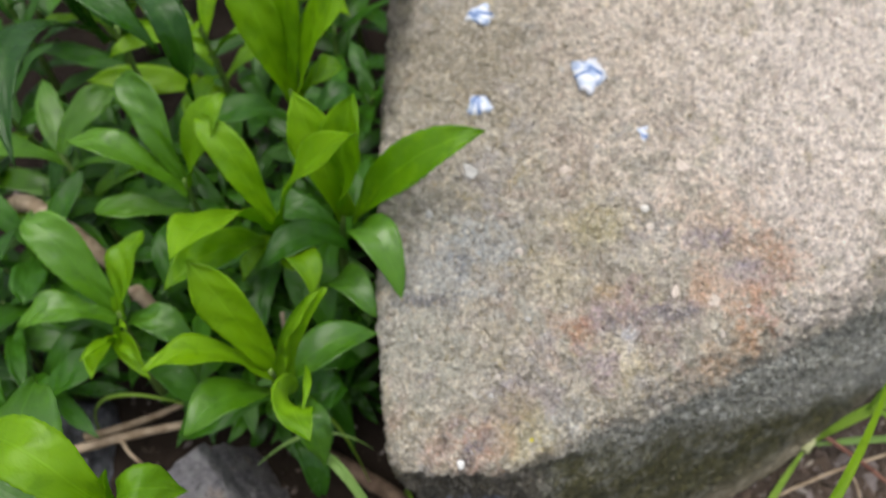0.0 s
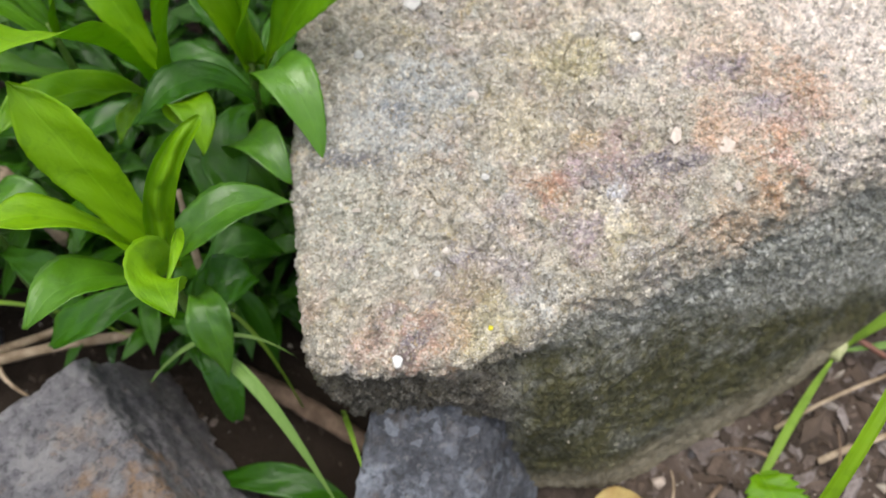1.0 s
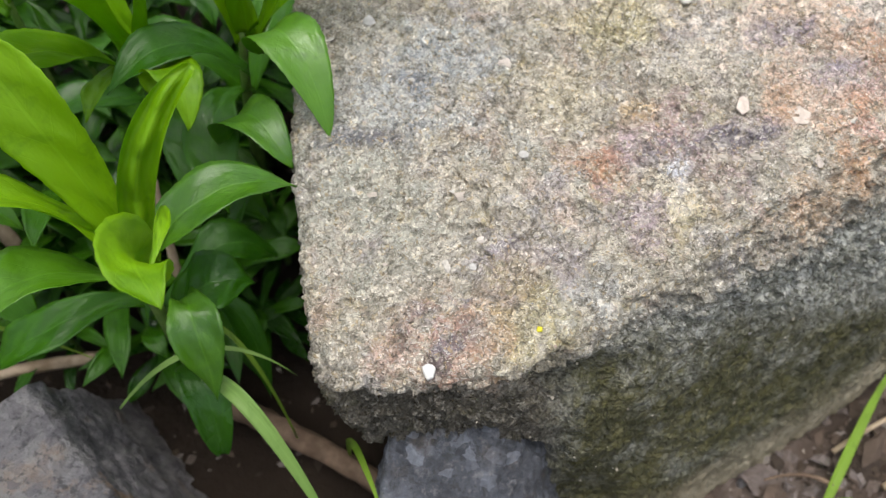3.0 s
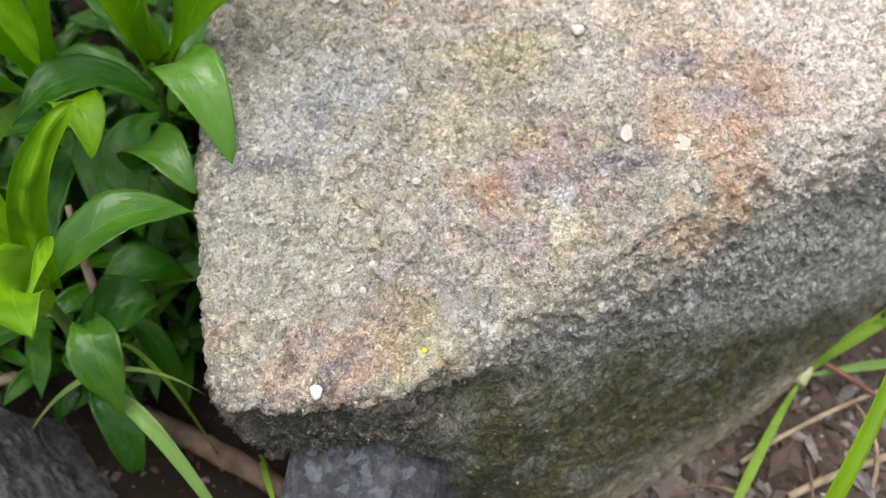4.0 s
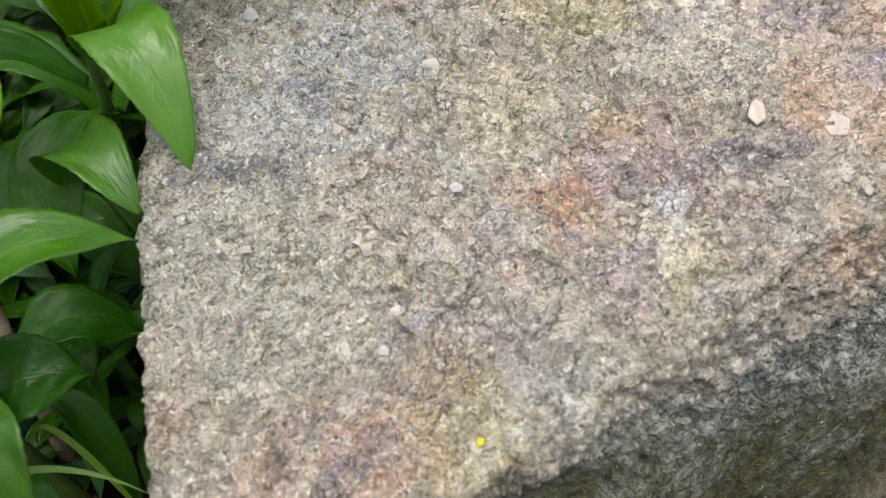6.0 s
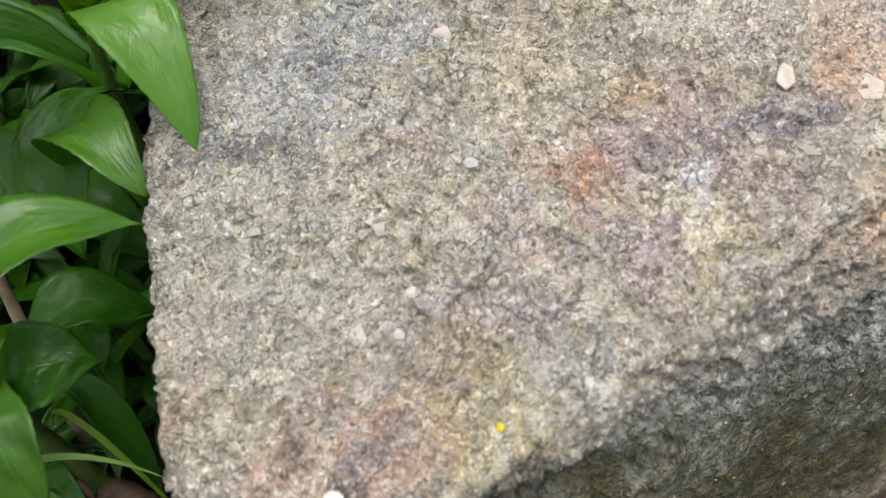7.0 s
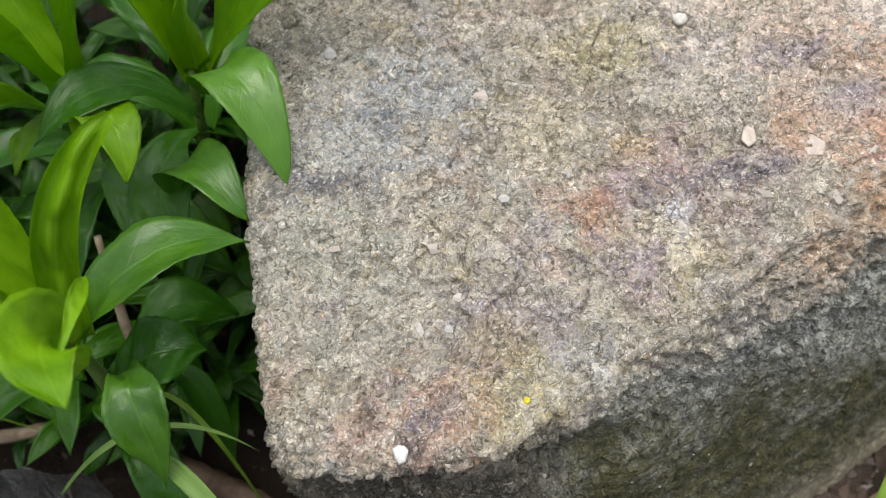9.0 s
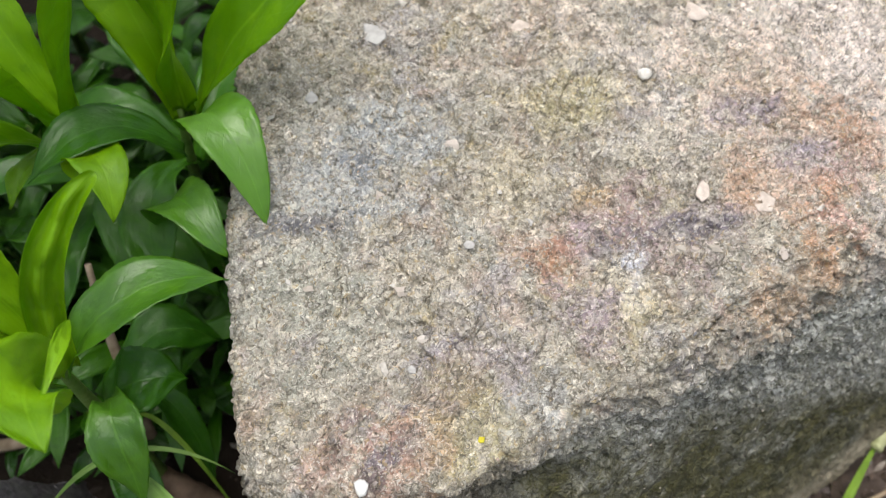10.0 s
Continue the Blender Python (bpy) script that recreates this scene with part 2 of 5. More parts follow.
    specks = (
        ((0.0130, 0.0510, 0.056), 0.0018, (0.16, 0.14, 0.15), 0.5, (1, 1, 1)),
        ((0.0085, 0.0478, 0.055), 0.0018, (0.16, 0.13, 0.13), 0.6, (1, 1, 1)),
        ((0.0050, 0.0505, 0.055), 0.0014, (0.18, 0.12, 0.1), 0.6, (1, 1, 1)),
        ((0.0125, 0.0563, 0.057), 0.0010, (0.12, 0.13, 0.2), 0.8, (1, 1, 1)),
        ((0.0520, 0.0775, 0.064), 0.0020, (0.21, 0.18, 0.21), 0.6, (0.5, 1.5, 1)),
        ((0.0405, 0.0755, 0.062), 0.0022, (0.2, 0.18, 0.19), 0.6, (1, 1, 1)),
        ((0.0440, 0.0722, 0.062), 0.0017, (0.5, 0.5, 0.53), 0.7, (1, 0.7, 1)),
        ((0.0000, 0.0815, 0.060), 0.0030, (0.17, 0.17, 0.18), 0.7, (0.5, 1.8, 1)),
        ((0.0080, 0.0905, 0.062), 0.0030, (0.22, 0.24, 0.26), 0.6, (1, 1, 1)),
        ((0.0640, 0.0930, 0.067), 0.0030, (0.26, 0.22, 0.26), 0.6, (0.7, 1.3, 1)),
        ((0.0690, 0.0870, 0.065), 0.0026, (0.27, 0.24, 0.28), 0.6, (0.8, 1.2, 1)),
        ((0.0300, 0.0850, 0.064), 0.0050, (0.5, 0.44, 0.3), 0.5, (1, 1, 1)),
        ((0.0074, 0.0529, 0.056), 0.0018, (0.19, 0.16, 0.19), 0.45, (1, 1, 1)),
        ((0.0097, 0.0491, 0.056), 0.0014, (0.14, 0.13, 0.15), 0.5, (0.7, 1.3, 1)),
        ((0.0520, 0.0759, 0.064), 0.0024, (0.16, 0.14, 0.16), 0.65, (0.4, 1.8, 1)),
        ((0.0330, 0.0745, 0.062), 0.0020, (0.42, 0.20, 0.09), 0.35, (1, 1, 1)),
    )
    for centre, radius, tone, amount, *stretch in patches + specks:
        m = n.math("MULTIPLY", n.spot(centre, radius, ragged, stretch[0] if stretch else (1, 1, 1)), amount)
        col = n.mix(n.math("MULTIPLY", m, 1.5), col, tone)
    # crystals, with their glints painted in as the palest cells, and dark specks
    glint = n.tree.nodes.new("ShaderNodeSeparateColor")
    n.put(glint.inputs[0], n.cells(3600, vector=warp.outputs[0]))
    col = n.mix(n.range(grain.outputs[0], 0.66, 0.95, 0, 0.3), col, (0.72, 0.67, 0.55))
    col = n.mix(n.range(grain.outputs[1], 0.7, 0.95, 0, 0.2), col, (0.20, 0.165, 0.115))
    col = n.mix(n.range(tiny.outputs[0], 0.7, 0.95, 0, 0.3), col, (0.70, 0.66, 0.56))
    col = n.mix(n.range(tiny.outputs[1], 0.72, 0.95, 0, 0.3), col, (0.13, 0.115, 0.09))
    col = n.mix(n.range(tiny.outputs[2], 0.86, 1.0, 0, 0.5), col, (0.42, 0.30, 0.12))
    col = n.mix(n.range(glint.outputs[0], 0.78, 1.0, 0, 0.45), col, (0.78, 0.75, 0.68))
    col = n.mix(n.range(glint.outputs[1], 0.8, 1.0, 0, 0.4), col, (0.11, 0.10, 0.085))
    # fine creases, in patches, with the shade inside them painted dark
    worm = n.cells(760, "DISTANCE_TO_EDGE", "Distance", warp.outputs[0])
    worm = n.math("MULTIPLY", n.range(worm, 0.10, 0.015), n.range(n.noise(520, 3, 0.6, distortion=1.0), 0.47, 0.57, 0.0, 0.7))
    col = n.mix(worm, col, (0.17, 0.145, 0.105))
    col = n.mix(1.0, col, n.ramp(grain.outputs[2], (0.0, 0.87), (0.5, 1.04), (1.0, 1.23)), "MULTIPLY")
    col = n.mix(1.0, col, n.ramp(glint.outputs[2], (0.0, 0.86), (0.5, 1.04), (1.0, 1.24)), "MULTIPLY")
    col = n.mix(1.0, col, (1.22, 1.205, 1.20), "MULTIPLY")
    # the broken front: grey fresh fracture, shade-darkened algae below it, bare tan stone at the foot
    sepo = n.tree.nodes.new("ShaderNodeSeparateXYZ")
    n.put(sepo.inputs[0], n.object)
    x, y, z = sepo.outputs[0], sepo.outputs[1], sepo.outputs[2]
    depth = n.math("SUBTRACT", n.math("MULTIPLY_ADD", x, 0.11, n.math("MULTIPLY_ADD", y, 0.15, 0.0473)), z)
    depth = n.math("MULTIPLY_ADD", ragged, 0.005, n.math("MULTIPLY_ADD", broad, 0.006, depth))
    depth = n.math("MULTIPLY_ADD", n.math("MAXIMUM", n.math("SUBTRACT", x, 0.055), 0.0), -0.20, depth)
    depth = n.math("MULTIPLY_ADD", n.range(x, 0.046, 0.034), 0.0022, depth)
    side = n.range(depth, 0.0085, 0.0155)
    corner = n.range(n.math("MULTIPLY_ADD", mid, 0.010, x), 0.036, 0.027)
    facet = n.ramp(grain.outputs[2], (0.0, (0.27, 0.27, 0.215)), (0.3, (0.50, 0.50, 0.425)), (0.7, (0.70, 0.70, 0.62)), (1.0, (0.82, 0.82, 0.77)))
    crease = n.cells(620, "DISTANCE_TO_EDGE", "Distance", warp.outputs[0])
    # shade between the facets, painted along the cell edges
    facet = n.mix(n.range(crease, 0.10, 0.02, 0, 0.6), facet, (0.09, 0.09, 0.06))
    facet = n.mix(n.range(tiny.outputs[1], 0.6, 1.0, 0, 0.3), facet, (0.11, 0.11, 0.08))
    # pale cells stand in for glints on the fracture
    facet = n.mix(n.range(glint.outputs[0], 0.75, 1.0, 0, 0.6), facet, (0.66, 0.66, 0.63))
    facet = n.mix(n.range(n.noise(130, 5, 0.65), 0.5, 0.66, 0, 0.4), facet, (0.15, 0.155, 0.10))
    # the corner's brown is darkened for the shade under its rim
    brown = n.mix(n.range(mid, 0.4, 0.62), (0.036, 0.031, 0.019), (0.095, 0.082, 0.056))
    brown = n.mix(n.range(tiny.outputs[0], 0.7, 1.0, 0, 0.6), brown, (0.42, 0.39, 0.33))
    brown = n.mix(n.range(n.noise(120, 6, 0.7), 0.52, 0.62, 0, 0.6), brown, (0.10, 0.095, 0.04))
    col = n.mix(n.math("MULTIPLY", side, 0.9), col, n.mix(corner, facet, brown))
    shaded_algae = n.range(n.math("MULTIPLY_ADD", x, -0.42, depth), -0.006, 0.005)
    shaded_algae = n.math("MULTIPLY", n.math("MULTIPLY", shaded_algae, side), n.math("SUBTRACT", 1.0, corner))
    shaded_algae = n.math("MULTIPLY", shaded_algae, n.range(n.noise(110, 6, 0.68), 0.30, 0.56, 0.5, 0.95))
    # olive algae tones, with the front's shade put into the colour
    col = n.mix(shaded_algae, col, n.mix(n.range(mid, 0.4, 0.62), (0.044, 0.043, 0.007), (0.105, 0.096, 0.022)))
    foot = n.math("MULTIPLY", side, n.range(n.math("MULTIPLY_ADD", n.noise(70, 4, 0.6), 0.024, z), 0.028, 0.014, 0, 0.92))
    col = n.mix(foot, col, n.mix(n.range(mid, 0.36, 0.64), (0.235, 0.195, 0.125), (0.37, 0.32, 0.225)))
    col = n.mix(n.range(fine, 0.45, 0.30, 0, 0.5), col, (0.15, 0.125, 0.09))
    relief = n.math("SUBTRACT", 1.0, n.math("MULTIPLY", n.math("MAXIMUM", n.math("MULTIPLY", shaded_algae, 0.4), foot), 0.75))
    wrinkle = n.noise(560, 2, 0.5, distortion=2.2)
    nrm = n.bump(n.math("MULTIPLY", wrinkle, relief), 0.9, 0.0009)
    nrm = n.bump(n.math("MULTIPLY", fine, relief), 0.9, 0.0009, nrm)
    nrm = n.bump(n.math("MULTIPLY", grain.outputs[1], relief), 0.7, 0.0004, nrm)
    nrm = n.bump(n.math("MULTIPLY", worm, relief), 0.8, -0.0005, nrm)
    nrm = n.bump(n.math("MULTIPLY", tiny.outputs[2], relief), 0.7, 0.00032, nrm)
    nrm = n.bump(n.noise(2600, 3, 0.6), 0.5, 0.0003, nrm)
    scales = n.math("MULTIPLY", n.range(n.cells(430, "DISTANCE_TO_EDGE", "Distance", warp.outputs[0]), 0.0, 0.16), n.math("MULTIPLY", side, n.math("SUBTRACT", 1.0, foot)))
    nrm = n.bump(scales, 0.7, 0.0007, nrm)
    wet = n.math("MULTIPLY", side, n.math("SUBTRACT", 1.0, shaded_algae))
    rough = n.math("MULTIPLY_ADD", wet, -0.3, n.range(tiny.outputs[2], 0.75, 1.0, 0.78, 0.32))
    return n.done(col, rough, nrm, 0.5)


def grain_material():
    n = Nodes("mineral_grain")
    g = n.tree.nodes.new("ShaderNodeNewGeometry")
    col = n.ramp(g.outputs["Random Per Island"], (0.0, (0.22, 0.185, 0.14)), (0.15, (0.42, 0.37, 0.28)), (0.4, (0.55, 0.49, 0.39)),
                 (0.6, (0.42, 0.38, 0.31)), (0.82, (0.52, 0.47, 0.38)), (0.9, (0.68, 0.64, 0.56)), (0.93, (0.5, 0.36, 0.25)), (0.97, (0.33, 0.32, 0.32)))
    return n.done(col, n.range(n.noise(900, 2, 0.5), 0.3, 0.7, 0.35, 0.75), n.bump(n.noise(2500, 3, 0.6), 0.4, 0.0002), 0.5)


def clast_material():
    n = Nodes("clast")
    g = n.tree.nodes.new("ShaderNodeNewGeometry")
    col = n.ramp(g.outputs["Random Per Island"], (0.0, (0.30, 0.26, 0.21)), (0.25, (0.46, 0.41, 0.34)), (0.5, (0.56, 0.48, 0.41)), (0.75, (0.66, 0.62, 0.55)), (1.0, (0.45, 0.43, 0.41)))
    col = n.mix(n.range(n.noise(1500, 4, 0.6), 0.4, 0.7, 0, 0.35), col, (0.35, 0.3, 0.24))
    return n.done(col, 0.6, n.bump(n.noise(2500, 3, 0.6), 0.4, 0.0002), 0.4)


def slate_material(name, tones, rust, stains=()):
    n = Nodes(name)
    broad = n.noise(60, 6, 0.62, distortion=0.6)
    fine = n.noise(650, 7, 0.72)
    mid = n.noise(190, 6, 0.65)
    col = n.ramp(broad, (0.3, tones[0]), (0.5, tones[1]), (0.7, tones[2]))
    for centre, radius in stains:
        col = n.mix(n.math("MULTIPLY", n.spot(centre, radius, mid), 0.95), col, rust)
    col = n.mix(n.range(n.noise(120, 5, 0.6), 0.56, 0.7, 0, 0.5), col, rust)
    col = n.mix(n.range(mid, 0.52, 0.7, 0, 0.4), col, tones[2])
    col = n.mix(n.range(fine, 0.52, 0.66, 0, 0.4), col, (0.48, 0.46, 0.44))
    col = n.mix(n.range(fine, 0.48, 0.38, 0, 0.7), col, (0.07, 0.07, 0.07))
    nrm = n.bump(mid, 0.9, 0.003)
    nrm = n.bump(fine, 1.0, 0.0016, nrm)
    warp = n.tree.nodes.new("ShaderNodeVectorMath")
    warp.operation = "MULTIPLY_ADD"
    ripple = n.tree.nodes.new("ShaderNodeTexNoise")
    n.put(ripple.inputs["Vector"], n.object)
    ripple.inputs["Scale"].default_value = 500
    n.put(warp.inputs[0], ripple.outputs["Color"])
    warp.inputs[1].default_value = (0.002, 0.002, 0.002)
    n.put(warp.inputs[2], n.object)
    sharp = n.tree.nodes.new("ShaderNodeSeparateColor")
    n.put(sharp.inputs[0], n.cells(520, vector=warp.outputs[0]))
    nrm = n.bump(sharp.outputs[0], 0.5, 0.0006, nrm)
    col = n.mix(n.range(sharp.outputs[1], 0.7, 1.0, 0, 0.35), col, tones[2])
    col = n.mix(n.range(sharp.outputs[2], 0.75, 1.0, 0, 0.5), col, tones[0])
    return n.done(col, n.range(mid, 0.3, 0.7, 0.65, 0.35), nrm, 0.5)


def soil_material():
    n = Nodes("soil")
    broad = n.noise(30, 6, 0.65)
    fine = n.noise(300, 6, 0.7)
    col = n.ramp(broad, (0.3, (0.04, 0.029, 0.021)), (0.52, (0.10, 0.073, 0.057)), (0.72, (0.21, 0.17, 0.145)))
    col = n.mix(n.range(fine, 0.5, 0.75, 0, 0.6), col, (0.16, 0.125, 0.105))
    # the soil where the shoots grow is painted darker, for their shade
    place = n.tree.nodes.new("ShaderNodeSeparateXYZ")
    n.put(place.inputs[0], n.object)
    shoot_shade = n.range(n.math("MULTIPLY_ADD", broad, 0.06, place.outputs[0]), 0.068, 0.036)
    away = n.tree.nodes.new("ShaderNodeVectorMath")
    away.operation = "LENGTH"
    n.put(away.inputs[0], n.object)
    shoot_shade = n.math("MULTIPLY", shoot_shade, n.range(n.math("MULTIPLY_ADD", n.noise(4, 4, 0.6), 0.3, away.outputs["Value"]), 0.8, 0.45))
    col = n.mix(n.math("MULTIPLY", shoot_shade, 0.96), col, (0.03, 0.02, 0.013))
    nrm = n.bump(fine, 0.9, 0.002)
    return n.done(col, 0.85, nrm, 0.3)


def leaf_material(name, dark, light, gloss=0.32, through=0.3, shine=0.34):
    n = Nodes(name)
    uv = n.tree.nodes.new("ShaderNodeUVMap")
    uv.uv_map = "leaf"
    s = n.tree.nodes.new("ShaderNodeSeparateXYZ")
    n.put(s.inputs[0], uv.outputs[0])
    across = n.math("ABSOLUTE", n.math("SUBTRACT", s.outputs[0], 0.5))
    info = n.tree.nodes.new("ShaderNodeObjectInfo")
    tone = n.math("MULTIPLY_ADD", info.outputs["Random"], 0.5, n.noise(90, 4, 0.6))
    col = n.mix(n.range(tone, 0.4, 0.95), dark, light)
    col = n.mix(n.range(n.noise(260, 5, 0.65), 0.46, 0.66, 0, 0.4), col, light)
    col = n.mix(n.range(n.noise(210, 4, 0.6, distortion=0.5), 0.48, 0.34, 0, 0.4), col, tuple(c * 0.75 for c in dark))
    rib = n.range(across, 0.035, 0.008)
    # side veins sweep forward from the midrib
    w = n.math("MULTIPLY_ADD", across, -3.2, n.math("MULTIPLY", s.outputs[1], 7.0))
    vein = n.range(n.math("PINGPONG", w, 0.5), 0.05, 0.0)
    col = n.mix(n.math("MULTIPLY", rib, 0.22), col, tuple(min(1, c * 1.4 + 0.02) for c in light))
    col = n.mix(n.math("MULTIPLY", vein, 0.06), col, tuple(min(1, c * 1.3 + 0.02) for c in light))
    nrm = n.bump(n.math("MAXIMUM", rib, n.math("MULTIPLY", vein, 0.25)), 0.25, -0.0003)
    # shallow wrinkles run along the blade
    along = n.tree.nodes.new("ShaderNodeVectorMath")
    along.operation = "MULTIPLY"
    n.put(along.inputs[0], uv.outputs[0])
    along.inputs[1].default_value = (1.6, 2.4, 1.0)
    nrm = n.bump(n.noise(2.0, 3, 0.5, along.outputs[0]), 0.35, 0.0016, nrm)
    nrm = n.bump(n.noise(900, 3, 0.6), 0.22, 0.0003, nrm)
    n.done(col, n.range(n.noise(160, 3, 0.5), 0.3, 0.7, gloss - 0.06, gloss + 0.14), nrm, shine)
    t = n.tree.nodes.new("ShaderNodeBsdfTranslucent")
    n.put(t.inputs[0], n.mix(0.5, col, tuple(min(1, c * 1.7) for c in light)))
    mixer = n.tree.nodes.new("ShaderNodeMixShader")
    mixer.inputs[0].default_value = through
    n.put(mixer.inputs[1], n.bsdf.outputs[0])
    n.put(mixer.inputs[2], t.outputs[0])
    n.put(n.out.inputs[0], mixer.outputs[0])
    return n.mat


def plain_material(name, a, b, scale, rough=0.6, bump=0.0005, bump_scale=None):
    n = Nodes(name)
    v = n.noise(scale, 5, 0.65)
    col = n.mix(n.range(v, 0.3, 0.7), a, b)
    return n.done(col, rough, n.bump(n.noise(bump_scale or scale * 3, 4, 0.6), 0.5, bump), 0.4)


STONE = stone_material("weathered_stone")
SLATE = slate_material("grey_slate", ((0.16, 0.152, 0.165), (0.285, 0.272, 0.28), (0.44, 0.42, 0.405)), (0.42, 0.27, 0.16), (((0.026, 0.004, 0.025), 0.010), ((0.014, -0.010, 0.026), 0.011), ((-0.008, 0.006, 0.026), 0.006)))
# its palest blue tone paints in the glints on the facets
SLATE_BLUE = slate_material("blue_slate", ((0.055, 0.058, 0.068), (0.155, 0.163, 0.187), (0.52, 0.56, 0.64)), (0.15, 0.11, 0.07))
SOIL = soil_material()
GRAIN = grain_material()
CLAST = clast_material()
LEAF = leaf_material("fresh_leaf", (0.125, 0.300, 0.002), (0.240, 0.465, 0.003), 0.36, 0.36, 0.4)
LEAF_MID = leaf_material("green_leaf", (0.056, 0.185, 0.002), (0.122, 0.32, 0.004), 0.37, 0.32, 1.0)
# darker greens: naturally dark leaves, and the shade of low and inner ones
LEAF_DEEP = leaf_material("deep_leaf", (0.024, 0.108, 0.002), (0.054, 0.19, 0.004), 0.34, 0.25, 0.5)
LEAF_SHADE = leaf_material("dark_shaded_leaf", (0.016, 0.075, 0.004), (0.038, 0.135, 0.008), 0.24, 0.2, 0.45)
GRASS = leaf_material("grass_blade", (0.13, 0.26, 0.02), (0.28, 0.45, 0.05), 0.4, 0.35)
GRASS_DULL = leaf_material("dull_grass", (0.14, 0.28, 0.045), (0.25, 0.41, 0.10), 0.4, 0.3)
GRASS_BRIGHT = leaf_material("bright_grass", (0.17, 0.33, 0.004), (0.28, 0.47, 0.01), 0.4, 0.5)
STEM = plain_material("green_stem", (0.1, 0.2, 0.03), (0.2, 0.3, 0.07), 200, 0.45)
TWIG = plain_material("dead_stem", (0.24, 0.17, 0.1), (0.5, 0.39, 0.27), 220, 0.75)
BARK = plain_material("root_bark", (0.13, 0.085, 0.055), (0.29, 0.2, 0.135), 180, 0.8, 0.001)
RED_STALK = plain_material("red_stalk", (0.15, 0.06, 0.04), (0.28, 0.13, 0.09), 200, 0.6)
WHITE = plain_material("white_chip", (0.62, 0.58, 0.5), (0.85, 0.82, 0.76), 500, 0.5)
PINK = plain_material("pink_chip", (0.40, 0.32, 0.26), (0.62, 0.52, 0.44), 700, 0.7)
CREAM = plain_material("cream_chip", (0.55, 0.46, 0.38), (0.74, 0.64, 0.55), 600, 0.7)
BRIGHT = plain_material("white_quartz", (0.82, 0.8, 0.74), (0.88, 0.87, 0.82), 500, 0.4)
YELLOW = plain_material("yellow_fleck", (0.6, 0.5, 0.02), (0.75, 0.68, 0.05), 900, 0.6)
PALE = plain_material("pale_stem", (0.3, 0.34, 0.13), (0.5, 0.5, 0.27), 260, 0.5)
DRY = plain_material("dry_leaf", (0.34, 0.22, 0.07), (0.5, 0.38, 0.14), 180, 0.6)
GREY_CHIP = plain_material("grey_chip", (0.42, 0.40, 0.37), (0.6, 0.58, 0.54), 500, 0.55)


def litter_material():
    n = Nodes("litter")
    g = n.tree.nodes.new("ShaderNodeNewGeometry")
    col = n.ramp(g.outputs["Random Per Island"], (0.0, (0.035, 0.025, 0.018)), (0.3, (0.085, 0.06, 0.042)), (0.55, (0.14, 0.10, 0.076)),
                 (0.78, (0.18, 0.148, 0.135)), (0.93, (0.28, 0.24, 0.225)), (1.0, (0.48, 0.42, 0.34)))
    col = n.mix(n.range(n.noise(700, 5, 0.65), 0.4, 0.65, 0, 0.5), col, (0.07, 0.05, 0.035))
    return n.done(col, 0.8, n.bump(n.noise(900, 4, 0.6), 0.6, 0.0004), 0.35)


def shell_material():
    n = Nodes("mussel_shell")
    bands = n.noise(120, 2, 0.5, distortion=2.0)
    col = n.ramp(bands, (0.36, (0.12, 0.2, 0.42)), (0.46, (0.42, 0.52, 0.7)), (0.56, (0.82, 0.82, 0.84)), (0.7, (0.55, 0.56, 0.6)))
    return n.done(col, 0.25, n.bump(n.noise(1200, 3, 0.6), 0.3, 0.0002), 0.6)


LITTER = litter_material()
SHELL = shell_material()


# ---- rocks ----
def plane_through(centre, normal, point):
    nv = np.array(normal, dtype=float)
    nv /= np.linalg.norm(nv)
    return nv, float(nv @ (np.array(point, dtype=float) - np.array(centre, dtype=float)))


def facet_body(directions, planes, p):
    """Points and normals of a body bounded by planes, with rounded edges, along directions from its centre."""
    d = directions / np.linalg.norm(directions, axis=1)[:, None]
    s = np.zeros(len(d))
    terms = []
    for nv, h in planes:
        v = np.maximum(d @ nv / h, 1e-6)
        terms.append(v)
    big = np.max(terms, axis=0)
    grad = np.zeros_like(d)
    for v, (nv, h) in zip(terms, planes):
        s += (v / big) ** p
        grad += ((v / big) ** (p - 1))[:, None] * nv[None, :] / h
    r = 1 / (big * s ** (1 / p))
    grad /= np.linalg.norm(grad, axis=1)[:, None]
    return d * r[:, None], grad


def grid_faces(a, b, offset, flip):
    i, j = np.meshgrid(np.arange(a - 1), np.arange(b - 1), indexing="ij")
    k = offset + i * b + j
    q = np.stack([k, k + b, k + b + 1, k + 1], -1).reshape(-1, 4)
    return q[:, ::-1] if flip else q


def box_shell(xs, ys, zs, bottom=True):
    """Points and quads on the faces of a box, with the given steps along each axis."""
    pts, quads, off = [], [], 0
    jobs = [(0, 1, 2, zs[-1], xs, ys, False), (0, 2, 1, ys[0], xs, zs, False), (0, 2, 1, ys[-1], xs, zs, True),
            (1, 2, 0, xs[0], ys, zs, True), (1, 2, 0, xs[-1], ys, zs, False)]
    if bottom:
        jobs.append((0, 1, 2, zs[0], xs, ys, True))
    for a, b, c, value, u, v, flip in jobs:
        g = np.zeros((len(u), len(v), 3))
        g[..., a], g[..., b], g[..., c] = u[:, None], v[None, :], value
        pts.append(g.reshape(-1, 3))
        quads.append(grid_faces(len(u), len(v), off, flip))
        off += len(u) * len(v)
    return np.concatenate(pts), np.concatenate(quads)


def weld(me):
    bm = bmesh.new()
    bm.from_mesh(me)
    bmesh.ops.remove_doubles(bm, verts=bm.verts, dist=1e-6)
    bm.to_mesh(me)
    bm.free()


